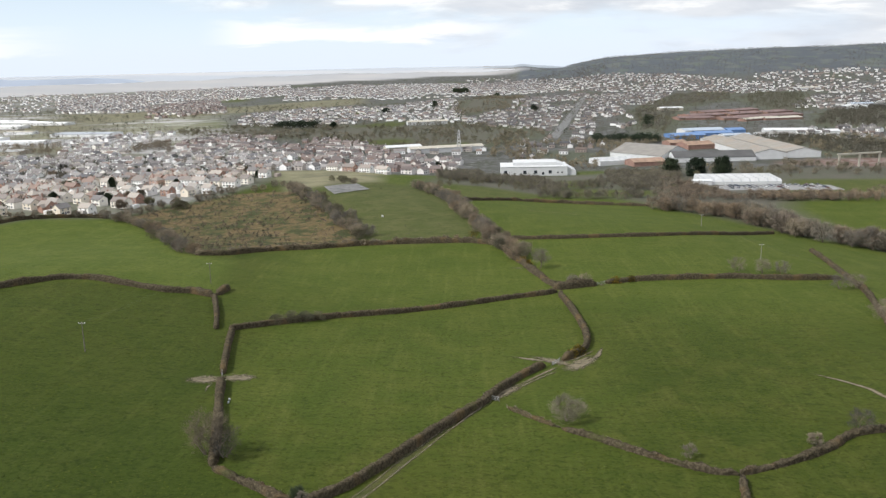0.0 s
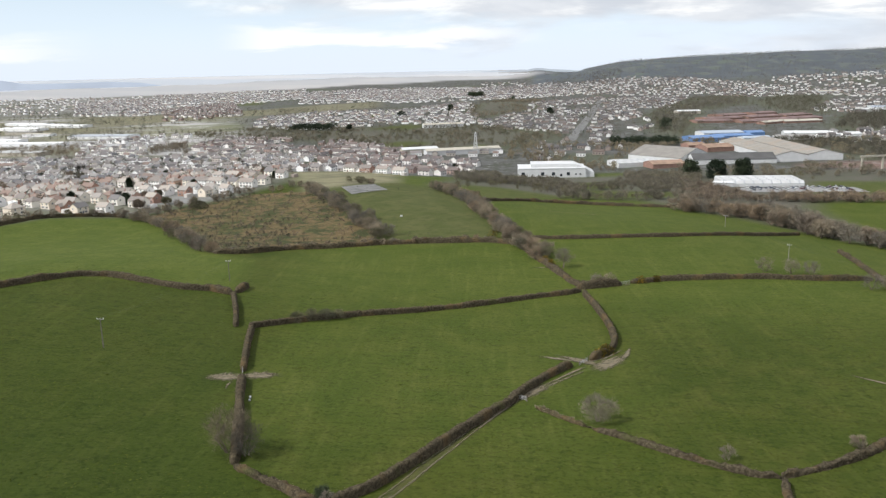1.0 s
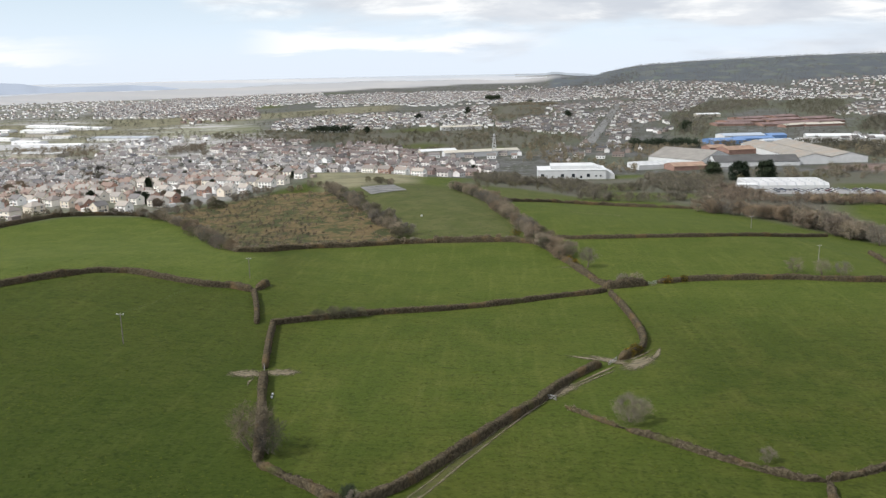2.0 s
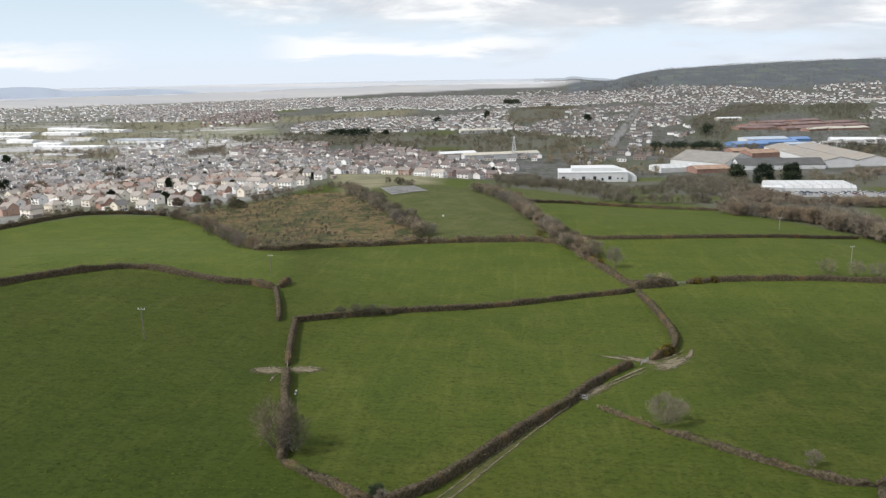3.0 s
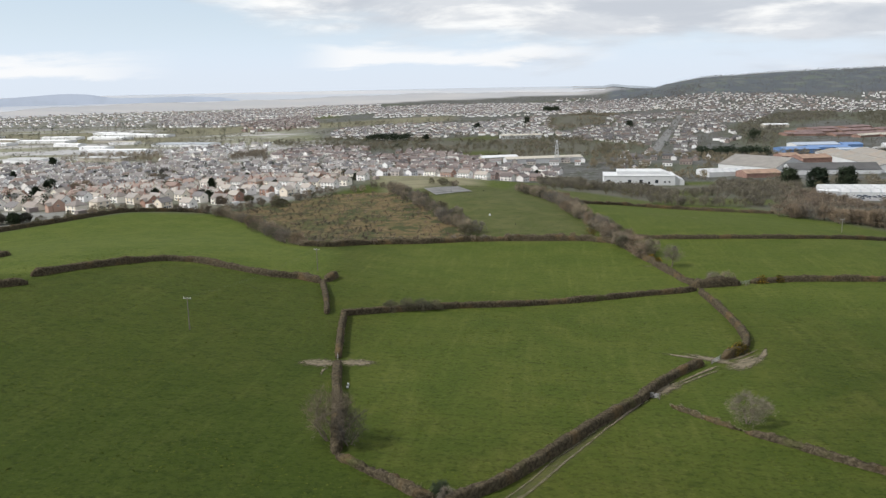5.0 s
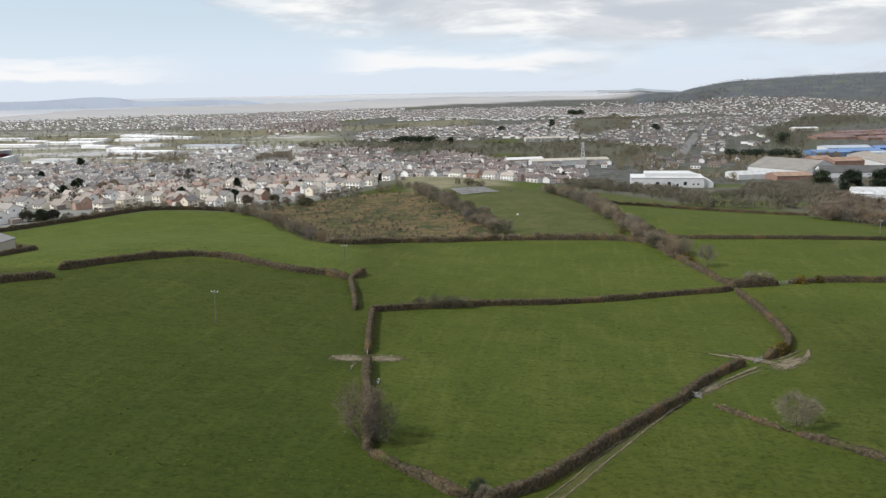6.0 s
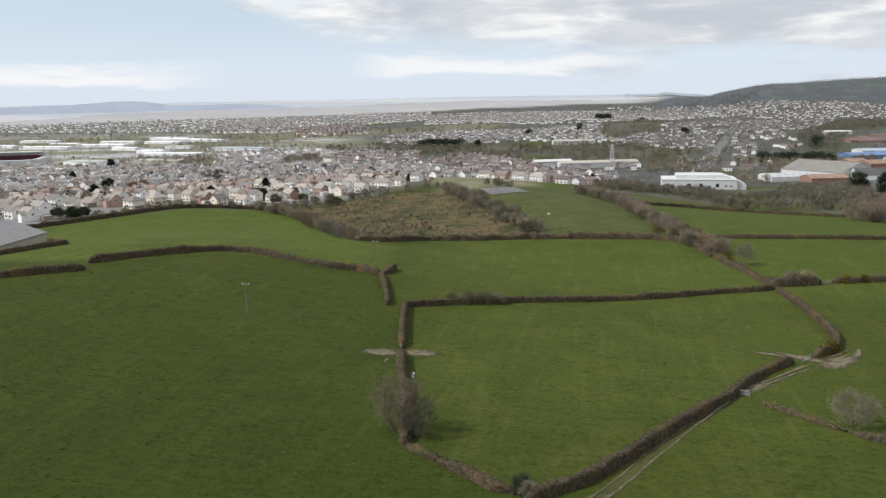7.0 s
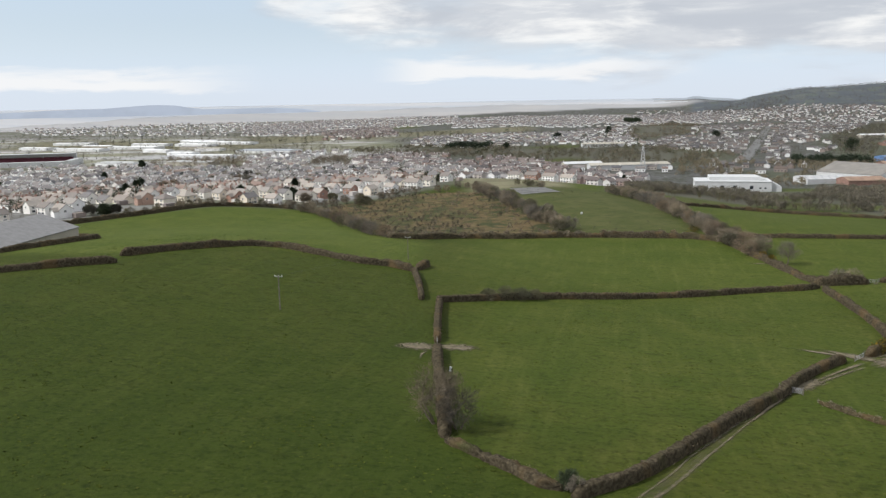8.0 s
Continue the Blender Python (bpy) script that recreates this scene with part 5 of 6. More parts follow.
# retail sheds and stadium of the western plain
for i, (x, y, w, d, wl, rf) in enumerate([(-700, 1052, 74, 46, RETAILWHITE, PALEGREY), (-598, 1066, 84, 36, CREAM, PALEGREY), (-612, 1345, 120, 60, RETAILWHITE, PALESLATE), (-660, 1215, 110, 30, RETAILWHITE, RETAILWHITE), (-560, 1262, 50, 24, RETAILWHITE, PALEGREY), (-740, 1290, 60, 30, RETAILWHITE, RETAILWHITE),
                                         (-1040, 1440, 130, 40, RETAILWHITE, RETAILWHITE), (-960, 1500, 120, 50, RETAILWHITE, RETAILWHITE), (-880, 1590, 110, 40, RETAILWHITE, RETAILWHITE), (-820, 1660, 90, 40, RETAILWHITE, RETAILWHITE), (-1000, 1620, 100, 36, RETAILWHITE, RETAILWHITE), (-900, 1700, 120, 50, RETAILWHITE, RETAILWHITE), (-960, 1760, 120, 44, RETAILWHITE, RETAILWHITE), (-1080, 1560, 90, 36, CREAM, RETAILWHITE),
                                         (-820, 1480, 70, 30, CREAM, GREYROOF), (-760, 1420, 60, 26, RETAILWHITE, CREAM), (-840, 1380, 70, 26, RETAILWHITE, RETAILWHITE), (-1180, 1500, 90, 40, RETAILWHITE, RETAILWHITE), (-1290, 1420, 70, 30, CREAM, GREYROOF), (-1240, 1700, 110, 44, RETAILWHITE, RETAILWHITE)]):
    shed("retail_shed", "long pale retail shed on the plain", x, y, w * 0.86, d * 0.75, 4.6, 1.0, -18 + 5 * (i % 4), wl, rf)
st = thing("stadium", "white stadium with rows of maroon seats", "stadium", "", Matrix.LocRotScale((-862, 1066, gz(-862, 1066)), Euler((0, 0, radians(22))), None))
for k in range(9):
    g = Geo()
    g.box(-60, 60, 10 + 1.4 * k, 11.4 + 1.4 * k, 0, 3 + 0.9 * k)
    part("seating", g.mesh("seating", MAROON), st, "tier of maroon seats")
g = Geo()
g.box(-64, 64, 23, 26, -2, 15)
g.box(-64, 64, 8, 26, 15, 15.8)
for k in range(7):
    g.box(-62 + 20 * k, -61 + 20 * k, 20, 21, 0, 15)
part("stand_roof", g.mesh("stand_roof", WHITE), st)
g = Geo()
g.box(-70, 70, -40, -30, -2, 7)
g.box(-72, -64, -40, 26, -2, 8)
g.box(64, 72, -40, 26, -2, 8)
part("stand", g.mesh("stand", WHITE), st)

# parked cars by the store
rng = random.Random(5)


def car_parts(at):
    ob = thing("car", "parked car outside a store", "car", "cars in the car park", at)
    g = Geo()
    g.add([(-2.1, -0.85, 0.3), (2.1, -0.85, 0.3), (2.1, 0.85, 0.3), (-2.1, 0.85, 0.3), (-2.05, -0.85, 0.85), (2.0, -0.82, 0.75), (2.0, 0.82, 0.75), (-2.05, 0.85, 0.85), (-1.5, -0.7, 1.42), (0.5, -0.7, 1.42), (0.5, 0.7, 1.42), (-1.5, 0.7, 1.42), (1.1, -0.8, 0.88), (1.1, 0.8, 0.88)],
          [(0, 3, 2, 1), (0, 1, 5, 12, 4), (2, 3, 7, 13, 6), (1, 2, 6, 5), (3, 0, 4, 7), (5, 6, 13, 12), (8, 9, 10, 11)], 0)
    part("body", g.mesh("body", CARPAINT), ob)
    g = Geo()
    g.add([(-2.05, -0.85, 0.85), (1.1, -0.8, 0.88), (1.1, 0.8, 0.88), (-2.05, 0.85, 0.85), (-1.5, -0.7, 1.41), (0.5, -0.7, 1.41), (0.5, 0.7, 1.41), (-1.5, 0.7, 1.41)], [(0, 1, 5, 4), (1, 2, 6, 5), (2, 3, 7, 6), (3, 0, 4, 7)])
    part("glazing", g.mesh("glazing", GLASS), ob)
    for sx in (-1.3, 1.3):
        for sy in (-0.8, 0.8):
            g = Geo()
            g.tube((sx, sy - 0.1, 0.32), (sx, sy + 0.1, 0.32), 0.32, 0.32, 8)
            part("wheel", g.mesh("wheel", DARKROOF), ob)
    return ob


lot, _ = sheet("car_park", np.arange(200, 296, 4.0), np.arange(632, 664, 4.0), 0.15)
lot.materials.append(mat_plain("car_park_tarmac", (0.23, 0.23, 0.23), 0.9, vary=0.15, scale=0.3))
tagged(new("pavement", lot), "grey tarmac car park with parked cars", "car park", kind="structure")
yard, _ = sheet("retail_park", np.arange(-800, -480, 12.0), np.arange(1180, 1300, 12.0), 0.2)
yard.materials.append(mat_plain("pale_concrete", (0.33, 0.33, 0.325), 0.9, vary=0.2, scale=0.05))
tagged(new("pavement", yard), "pale concrete yards of a retail park", "yard", kind="structure")
first = None
for row in range(4):
    for k in range(18):
        if rng.random() < 0.3:
            continue
        x, y = 209 + 4.3 * k + rng.uniform(-0.3, 0.3), 641.5 + 6.0 * row
        m = Matrix.LocRotScale((x, y, gz(x, y) + 0.15), Euler((0, 0, radians(90 + rng.uniform(-3, 3)))), None)
        if first is None:
            first = car_parts(m)
        else:
            copy_thing(first, m)


def pylon(x, y, h, label):
    ob = thing("pylon", label, "pylon", "", Matrix.Translation((x, y, gz(x, y))))
    g = Geo()
    legs = [(-1, -1), (1, -1), (1, 1), (-1, 1)]
    n = 7
    for i in range(n):
        z0, z1 = h * i / n, h * (i + 1) / n
        r0, r1 = 2.6 * (1 - z0 / h) + 0.5, 2.6 * (1 - z1 / h) + 0.5
        for k in range(4):
            a, b = legs[k], legs[(k + 1) % 4]
            g.tube((a[0] * r0, a[1] * r0, z0), (a[0] * r1, a[1] * r1, z1), 0.42, 0.34, 4)
            g.tube((a[0] * r0, a[1] * r0, z0), (b[0] * r1, b[1] * r1, z1), 0.22, 0.22, 3)
            g.tube((b[0] * r0, b[1] * r0, z0), (a[0] * r1, a[1] * r1, z1), 0.22, 0.22, 3)
    part("tower", g.mesh("tower", WHITE), ob)
    for k in range(3):
        g = Geo()
        z = h * (0.72 + 0.11 * k)
        g.tube((-4.5 + 0.6 * k, 0, z), (4.5 - 0.6 * k, 0, z), 0.2, 0.2, 4)
        part("arm", g.mesh("arm", GALV), ob)
    return ob


pylon(-4, 985, 26, "grey steel lattice pylon among houses")
gantry = thing("gantry_crane", "rusty goalpost gantry over a works yard", "crane", "", Matrix.LocRotScale((371, 781, gz(371, 781)), Euler((0, 0, radians(15))), None))
for x in (-22, 0, 22):
    g = Geo()
    g.box(x - 0.7, x + 0.7, -0.7, 0.7, -1, 12)
    part("leg", g.mesh("leg", CREAM), gantry)
g = Geo()
g.box(-24, 24, -0.8, 0.8, 11.6, 13)
part("beam", g.mesh("beam", CREAM), gantry)

# ---- poles, wires, gates and small things of the fields ----
def pole(x, y, h, turn, wood, label):
    ob = thing("utility_pole", label, "utility pole", "power line", Matrix.LocRotScale((x, y, gz(x, y)), Euler((0, 0, turn)), None))
    g = Geo()
    g.tube((0, 0, -0.5), (0, 0, h), 0.15, 0.10, 8)
    part("shaft", g.mesh("shaft", wood), ob)
    g = Geo()
    g.box(-0.95, 0.95, -0.06, 0.06, h - 0.30, h - 0.16)
    arm = part("crossarm", g.mesh("crossarm", GALV), ob)
    for s in (-0.85, 0.0, 0.85):
        g = Geo()
        g.tube((s, 0, h - 0.17), (s, 0, h + 0.12), 0.08, 0.06, 6)
        part("insulator", g.mesh("insulator", FRAMEWHITE), arm)
    return ob


def wire(a, b, ha, hb, side):
    """A slack wire between two poles."""
    w = Vector((b[1] - a[1], a[0] - b[0], 0)).normalized() * side
    pa, pb = Vector((*a, gz(*a) + ha)) + w, Vector((*b, gz(*b) + hb)) + w
    cu = bpy.data.curves.new("wire", "CURVE")
    cu.dimensions, cu.bevel_depth, cu.bevel_resolution = "3D", 0.008, 0
    s = cu.splines.new("POLY")
    s.points.add(12)
    for i in range(13):
        t = i / 12
        p = pa.lerp(pb, t) - Vector((0, 0, 4 * t * (1 - t) * 1.6))
        s.points[i].co = (*p, 1)
    cu.materials.append(WIRE)
    return tagged(new("wire", cu), "thin slack overhead power wire", "wire", "power line")


LINE_A = [(-99.3, 202.0, 7.9), (-91.0, 284.5, 7.4)]
LINE_B = [(160, 262, 7.0), (126.1, 344.3, 6.9), (127.2, 437, 6.5), (128, 520, 6.5)]
for lineup in (LINE_A, LINE_B):
    for i, (x, y, h) in enumerate(lineup):
        q = lineup[max(0, i - 1)], lineup[min(len(lineup) - 1, i + 1)]
        if lineup is LINE_A:
            pole(x, y, h, math.atan2(q[1][1] - q[0][1], q[1][0] - q[0][0]) + math.pi / 2, POLEWOOD, "dark wooden utility pole with a pale crossarm")
        elif 0 < i < 3:
            pole(x, y, h, math.atan2(q[1][1] - q[0][1], q[1][0] - q[0][0]) + math.pi / 2, PALEWOOD, "bleached wooden utility pole with a crossarm")
        if i:
            for s in (-0.85, 0, 0.85):
                wire(lineup[i - 1][:2], lineup[i][:2], lineup[i - 1][2] + 0.1, h + 0.1, s)


def gate(x, y, turn, wide, label):
    ob = thing("field_gate", label, "gate", "field gates", Matrix.LocRotScale((x, y, gz(x, y)), Euler((0, 0, turn)), None))
    for s in (-1, 1):
        g = Geo()
        g.tube((s * wide / 2, 0, -0.4), (s * wide / 2, 0, 1.45), 0.11, 0.10, 7)
        part("post", g.mesh("post", POLEWOOD), ob, "wooden gate post")
    for k in range(5):
        g = Geo()
        z = 0.25 + 0.22 * k
        g.tube((-wide / 2 + 0.15, 0, z), (wide / 2 - 0.15, 0, z), 0.035, 0.035, 6)
        part("rail", g.mesh("rail", GALV), ob)
    for s in (-1, 0, 1):
        g = Geo()
        x0 = s * (wide / 2 - 0.2)
        g.tube((x0, 0.0, 0.2), (x0, 0.0, 1.16), 0.03, 0.03, 6)
        part("upright", g.mesh("upright", GALV), ob)
    return ob


gate(-60.5, 191.4, radians(104), 3.8, "galvanised five-bar gate in a hedge gap")
gate(5.9, 181.6, radians(-25), 4.0, "galvanised five-bar gate across a muddy track")
gate(24.2, 209.7, radians(52), 4.0, "galvanised five-bar gate in a worn gateway")
gate(51.2, 300.7, radians(24), 3.6, "galvanised gate between two hedges")


def worn(name, points, widths, label, bare=1.05, lift=0.13):
    """Bare trodden ground laid over the grass along plan points, with ragged edges."""
    line = along(points, 0.7)
    n = len(line)
    verts, faces, vals = [], [], []
    m = 9
    for i, q in enumerate(line):
        a, b = line[max(0, i - 1)], line[min(n - 1, i + 1)]
        d = (b - a) / (np.linalg.norm(b - a) + 1e-9)
        f = i / (n - 1) * (len(widths) - 1)
        k = min(len(widths) - 2, int(f))
        w = widths[k] + (widths[k + 1] - widths[k]) * (f - k)
        for j in range(m):
            s = j / (m - 1) * 2 - 1
            x, y = q[0] + d[1] * s * w / 2, q[1] - d[0] * s * w / 2
            verts.append((x, y, gz(x, y) + lift))
            vals.append((1 - abs(s) ** 2.2) * float(smooth(min(i, n - 1 - i), -1, 9)) * bare)
        if i:
            for j in range(m - 1):
                k = i * m + j
                faces.append((k - m, k, k + 1, k - m + 1))
    me = bpy.data.meshes.new(name)
    me.from_pydata(verts, [], faces)
    mask(me, "worn", vals)
    me.materials.append(MUD)
    return tagged(new(name, me), label, "track", kind="structure")


def trodden(x, y, turn, long, wide, seed, label):
    """Ground worn bare round a gateway: spokes of uneven length that fade into the grass."""
    r = random.Random(seed)
    n, rings = 84, 7
    ca, sa = math.cos(turn), math.sin(turn)
    verts, faces, vals = [], [], []
    for i in range(n):
        a = 6.2832 * i / n
        k = r.uniform(0.45, 1.0) ** 1.1
        for j in range(rings):
            f = j / (rings - 1) * (0.25 + 0.75 * k)
            px, py = math.cos(a) * f * long, math.sin(a) * f * wide
            gx, gy = x + px * ca - py * sa, y + px * sa + py * ca
            verts.append((gx, gy, gz(gx, gy) + 0.14))
            vals.append(1.7 * (1 - (j / (rings - 1)) ** 0.9))
    for i in range(n):
        for j in range(rings - 1):
            a, b = i * rings + j, ((i + 1) % n) * rings + j
            faces.append((a, a + 1, b + 1, b))
    me = bpy.data.meshes.new("track")
    me.from_pydata(verts, [], faces)
    mask(me, "worn", vals)
    me.materials.append(MUD)
    return tagged(new("track", me), label, "track", kind="structure")


trodden(-64.0, 188.9, radians(12), 7.0, 5.2, 1, "bare trodden mud in a field gateway")
trodden(-56.5, 191.6, radians(14), 7.0, 4.4, 2, "bare trodden mud beside a hedge gap")
trodden(31.0, 210.0, radians(52), 13, 4.2, 3, "pale trodden mud fanning from a gateway")
trodden(24.0, 211.6, radians(-35), 11, 3.6, 4, "pale trodden mud in a gateway")
trodden(8.5, 186.5, radians(52), 11, 4.4, 5, "muddy gateway where the track widens")
trodden(18, 213.4, radians(-22), 8, 1.8, 6, "worn ground along a hedge")
worn("track", [(33.0, 211.5), (36.5, 217), (39.5, 226)], (3.0, 2.0, 0.5), "pale trodden path from a gateway")
for off, k in ((-0.85, 1), (0.85, 2)):
    r = random.Random(k)
    way = [(-27.2, 118), (-23.2, 124.6), (-19.2, 131.6), (-15.8, 138.6), (-12.4, 146), (-8.5, 154.4), (-4.2, 163.4), (0.2, 172.4), (5.0, 181.6), (12.8, 191.4), (19, 198.8), (25, 206)]
    worn("track", [(x + off + r.uniform(-0.4, 0.4), y + r.uniform(-0.2, 0.2)) for x, y in way], [r.uniform(0.4, 1.1) for q in way], "muddy wheel rut beside a hedge", 0.72)
worn("track", [(x + 0.1, y) for x, y in way], [4.4] * len(way), "broad trodden strip beside a hedge", 0.42, 0.09)
worn("track", [(88, 204), (94.7, 197.3), (98.9, 191.4), (100.0, 185.9), (104, 176)], (0.6, 1.6, 2.2, 2.2, 1.8), "curving bare track across pasture")
worn("track", [(49, 296), (51.4, 299.4), (53, 303.5)], (2.0, 3.4, 1.5), "bare trodden gap between hedges")
worn("track", [(17, 328), (24, 327.5), (28, 327)], (0.5, 1.8, 1.2), "small bare patch by a tree")
worn("track", [(-121, 352), (-117, 346), (-112, 338)], (1.0, 3.0, 1.0), "bare sandy bank by a hedge")
for line in ([(25.8, 211.1), (30.6, 214.5), (37.8, 223.8)],
             [(25.7, 210.0), (30.8, 212.4), (37.0, 219.8)],
             [(26.1, 208.9), (31.1, 210.2), (36.2, 215.6)],
             [(26.0, 207.9), (29.3, 206.3), (31.9, 208.0)],
             [(23.6, 212.5), (20.3, 215.0), (15.3, 216.7)],
             [(23.0, 212.5), (20.8, 213.9), (19.0, 214.1)],
             [(5.5, 180.5), (1.1, 172.3), (-4.5, 160.7)],
             [(6.0, 180.6), (1.7, 175.4), (-4.9, 164.9)],
             [(6.7, 183.6), (10.7, 187.6), (15.0, 192.5)],
             [(25.4, 208.0), (20.6, 202.3), (12.7, 191.6)],
             [(-61.4, 191.6), (-65.3, 189.5), (-68.7, 186.2)],
             [(-61.1, 190.6), (-64.4, 188.6), (-68.0, 187.5)],
             [(-60.8, 188.5), (-61.9, 183.8), (-60.9, 178.5)],
             [(-60.4, 191.9), (-56.1, 193.0), (-50.5, 193.2)],
             [(-59.7, 190.0), (-56.7, 190.7), (-54.3, 192.3)],
             [(-60.1, 190.9), (-55.9, 192.0), (-51.5, 195.1)]):
    worn("track", line, (1.5, 0.9, 0.4), "pale trodden streak fanning from a gateway", 1.1, 0.16)

court = [(-97, 569), (-83.5, 529), (-62.7, 552), (-76, 586)]
g = Geo()
n = 10
for i in range(n + 1):
    for j in range(n + 1):
        s, t = i / n, j / n
        x = (1 - s) * ((1 - t) * court[0][0] + t * court[3][0]) + s * ((1 - t) * court[1][0] + t * court[2][0])
        y = (1 - s) * ((1 - t) * court[0][1] + t * court[3][1]) + s * ((1 - t) * court[1][1] + t * court[2][1])
        g.v.append((x, y, gz(x, y) + 0.3))
for i in range(n):
    for j in range(n):
        k = i * (n + 1) + j
        g.f.append((k, k + n + 1, k + n + 2, k + 1))
tagged(new("pavement", g.mesh("pavement", TARMAC)), "grey tarmac games court on the common", "court", kind="structure")


def bale(x, y, s, label):
    g = Geo()
    n = 12
    for z, k in ((0, 0.92), (0.12, 1.0), (0.88, 1.0), (1.0, 0.9)):
        g.v += [(s * k * 0.6 * math.cos(6.2832 * i / n), s * k * 0.6 * math.sin(6.2832 * i / n), s * z) for i in range(n)]
    for j in range(3):
        g.f += [(j * n + i, j * n + (i + 1) % n, (j + 1) * n + (i + 1) % n, (j + 1) * n + i) for i in range(n)]
    g.f += [tuple(range(3 * n, 4 * n)), tuple(range(n - 1, -1, -1))]
    g.m = [0] * len(g.f)
    ob = new("wrapped_bale", g.mesh("wrapped_bale", WHITE, flat=False))
    ob.matrix_basis = Matrix.Translation((x, y, gz(x, y)))
    return tagged(ob, label, "bale")


bale(-44, 442.5, 0.9, "white plastic-wrapped bale lying in rough pasture")
for x, y, s in ((-54.6, 176.5, 0.4), (-54.3, 174.6, 0.4), (-46.5, 139.2, 0.35), (27.2, 329.5, 0.8)):
    bale(x, y, s, "small white wrapped bundle beside a hedge")

shed("barn", "large barn with a dark grey slate roof", -219, 258, 44, 27, 2.2, 4.6, 95, CREAM, SLATE)
shed("barn", "large barn with a pale grey sheet roof", -243, 281, 40, 30, 3.0, 5.0, 20, CREAM, GREYROOF)
leafy("cypress", "dark evergreen cypress beside a barn", 11, 6, 77, EVERGREEN, 1500, (0.7, 0.25), stand(-205, 226), cone=True)

worn("track", [(36, 486), (42, 479), (50, 476.5), (59.6, 476), (68, 465)], (0.6, 2.0, 1.4, 2.2, 0.8), "thin brown poached strip across pasture")

# ---- woods and scrub too far off to count, and evergreens of the plain ----
OPEN_GROUND = MEADOWS + ([(18, 708), (18, 812), (130, 812), (130, 712)], [(180, 655), (182, 712), (272, 712), (300, 690), (300, 640), (300, 602), (195, 594)], [(230, 480), (230, 578), (330, 578), (330, 480)],
                         [(132, 812), (150, 900), (180, 960), (235, 1030), (380, 1050), (400, 850), (345, 842), (300, 815), (200, 800)], RUST_YARD, [(-110, 985), (-110, 1012), (50, 1012), (50, 985)])


def thicket(name, spots, label, leaf, blades, seed, category="woodland", fine=0.10):
    """Many far trees as one: each a thin trunk and a loose crown of blades with gaps."""
    r = random.Random(seed)
    g = Geo()
    px, py = np.array([s[0] for s in spots]), np.array([s[1] for s in spots])
    clear = (any_of(px, py, OPEN_GROUND, 0.01) < 0.5)
    spots = [s for s, ok in zip(spots, clear) if ok]
    zs = ground(np.array([s[0] for s in spots]), np.array([s[1] for s in spots]))
    for (x, y, h), z in zip(spots, zs):
        if h > 1.9:
            g.tube((x, y, z - 0.5), (x, y, z + h * 0.55), h * 0.03, h * 0.015, 3, 1)
        w = h * r.uniform(0.42, 0.62)
        lobes = [(Vector((r.gauss(0, 0.24) * w, r.gauss(0, 0.24) * w, h * r.uniform(0.36, 0.64))), r.uniform(0.55, 0.80) * w) for k in range(4)]
        for k in range(blades):
            at, size = r.choice(lobes)
            out = Vector((r.gauss(0, 1), r.gauss(0, 1), r.gauss(0.35, 1))).normalized()
            c = at + out * size * r.uniform(0.45, 1.12)
            c.z = max(0.1 * h, c.z)
            a = Vector((r.uniform(-1, 1), r.uniform(-1, 1), r.uniform(-0.8, 1))).normalized() * h * fine
            b = a.cross(Vector((r.uniform(-1, 1), r.uniform(-1, 1), r.uniform(-1, 1)))).normalized() * h * fine * 0.34
            o = Vector((x, y, z)) + c
            g.add([o - a - b, o - a + b, o + a], [(0, 1, 2)], 0)
    return tagged(new(name, g.mesh(name, leaf, BARK)), label, category, kind="stuff")


def scatter(u0, u1, d0, d1, count, size, seed, patchy=0.45, freq=0.01, reach=3950):
    r = random.Random(seed)
    out = []
    tries = 0
    while len(out) < count and tries < count * 14:
        tries += 1
        y = math.sqrt(r.uniform(d0 * d0, d1 * d1))
        x = y * r.uniform(u0, u1)
        if x * x + y * y > reach**2 or noise.noise((x * freq, y * freq * 0.6, seed)) * 0.5 + 0.5 < patchy:
            continue
        out.append((x, y, size * r.uniform(0.6, 1.3)))
    return out


def grow(outline, count, size, seed, patchy=0.3, freq=0.012):
    """Places of trees within an outline, closer together in some parts."""
    r = random.Random(seed)
    x0, x1 = min(p[0] for p in outline), max(p[0] for p in outline)
    y0, y1 = min(p[1] for p in outline), max(p[1] for p in outline)
    got = [(r.uniform(x0, x1), r.uniform(y0, y1), size * r.uniform(0.6, 1.35)) for i in range(count * 4)]
    ok = inside(np.array([p[0] for p in got]), np.array([p[1] for p in got]), outline, 0.01) > 0.5
    got = [p for p, k in zip(got, ok) if k and noise.noise((p[0] * freq, p[1] * freq * 0.6, seed)) * 0.5 + 0.5 > patchy]
    return got[:count]


thicket("woodland", scatter(0.36, 0.62, 578, 600, 130, 6, 33, 0.1), "leafless trees along a field below a car park", TWIG_RED, 240, 33, fine=0.066)
F = "grey-brown leafless woodland between fields and town"
thicket("woodland", [p for p in scatter(-0.03, 0.26, 585, 770, 1250, 6.4, 1, 0.40, 0.016) if not (p[0] < 40 and p[1] < 670 and p[0] > -25)], F, TWIG_SCRUB, 210, 1, fine=0.070)
thicket("woodland", scatter(0.24, 0.62, 575, 690, 760, 6.4, 2, 0.40, 0.016), F, TWIG_RED, 210, 2, fine=0.070)
thicket("woodland", scatter(0.20, 0.75, 700, 860, 460, 6.4, 3, 0.46, 0.016), F, TWIG_SCRUB, 220, 3, fine=0.066)
thicket("woodland", scatter(-0.03, 0.40, 590, 780, 300, 5.5, 4, 0.46), "scrub in pale first leaf below a town", TWIG_GREEN, 220, 4, fine=0.066)
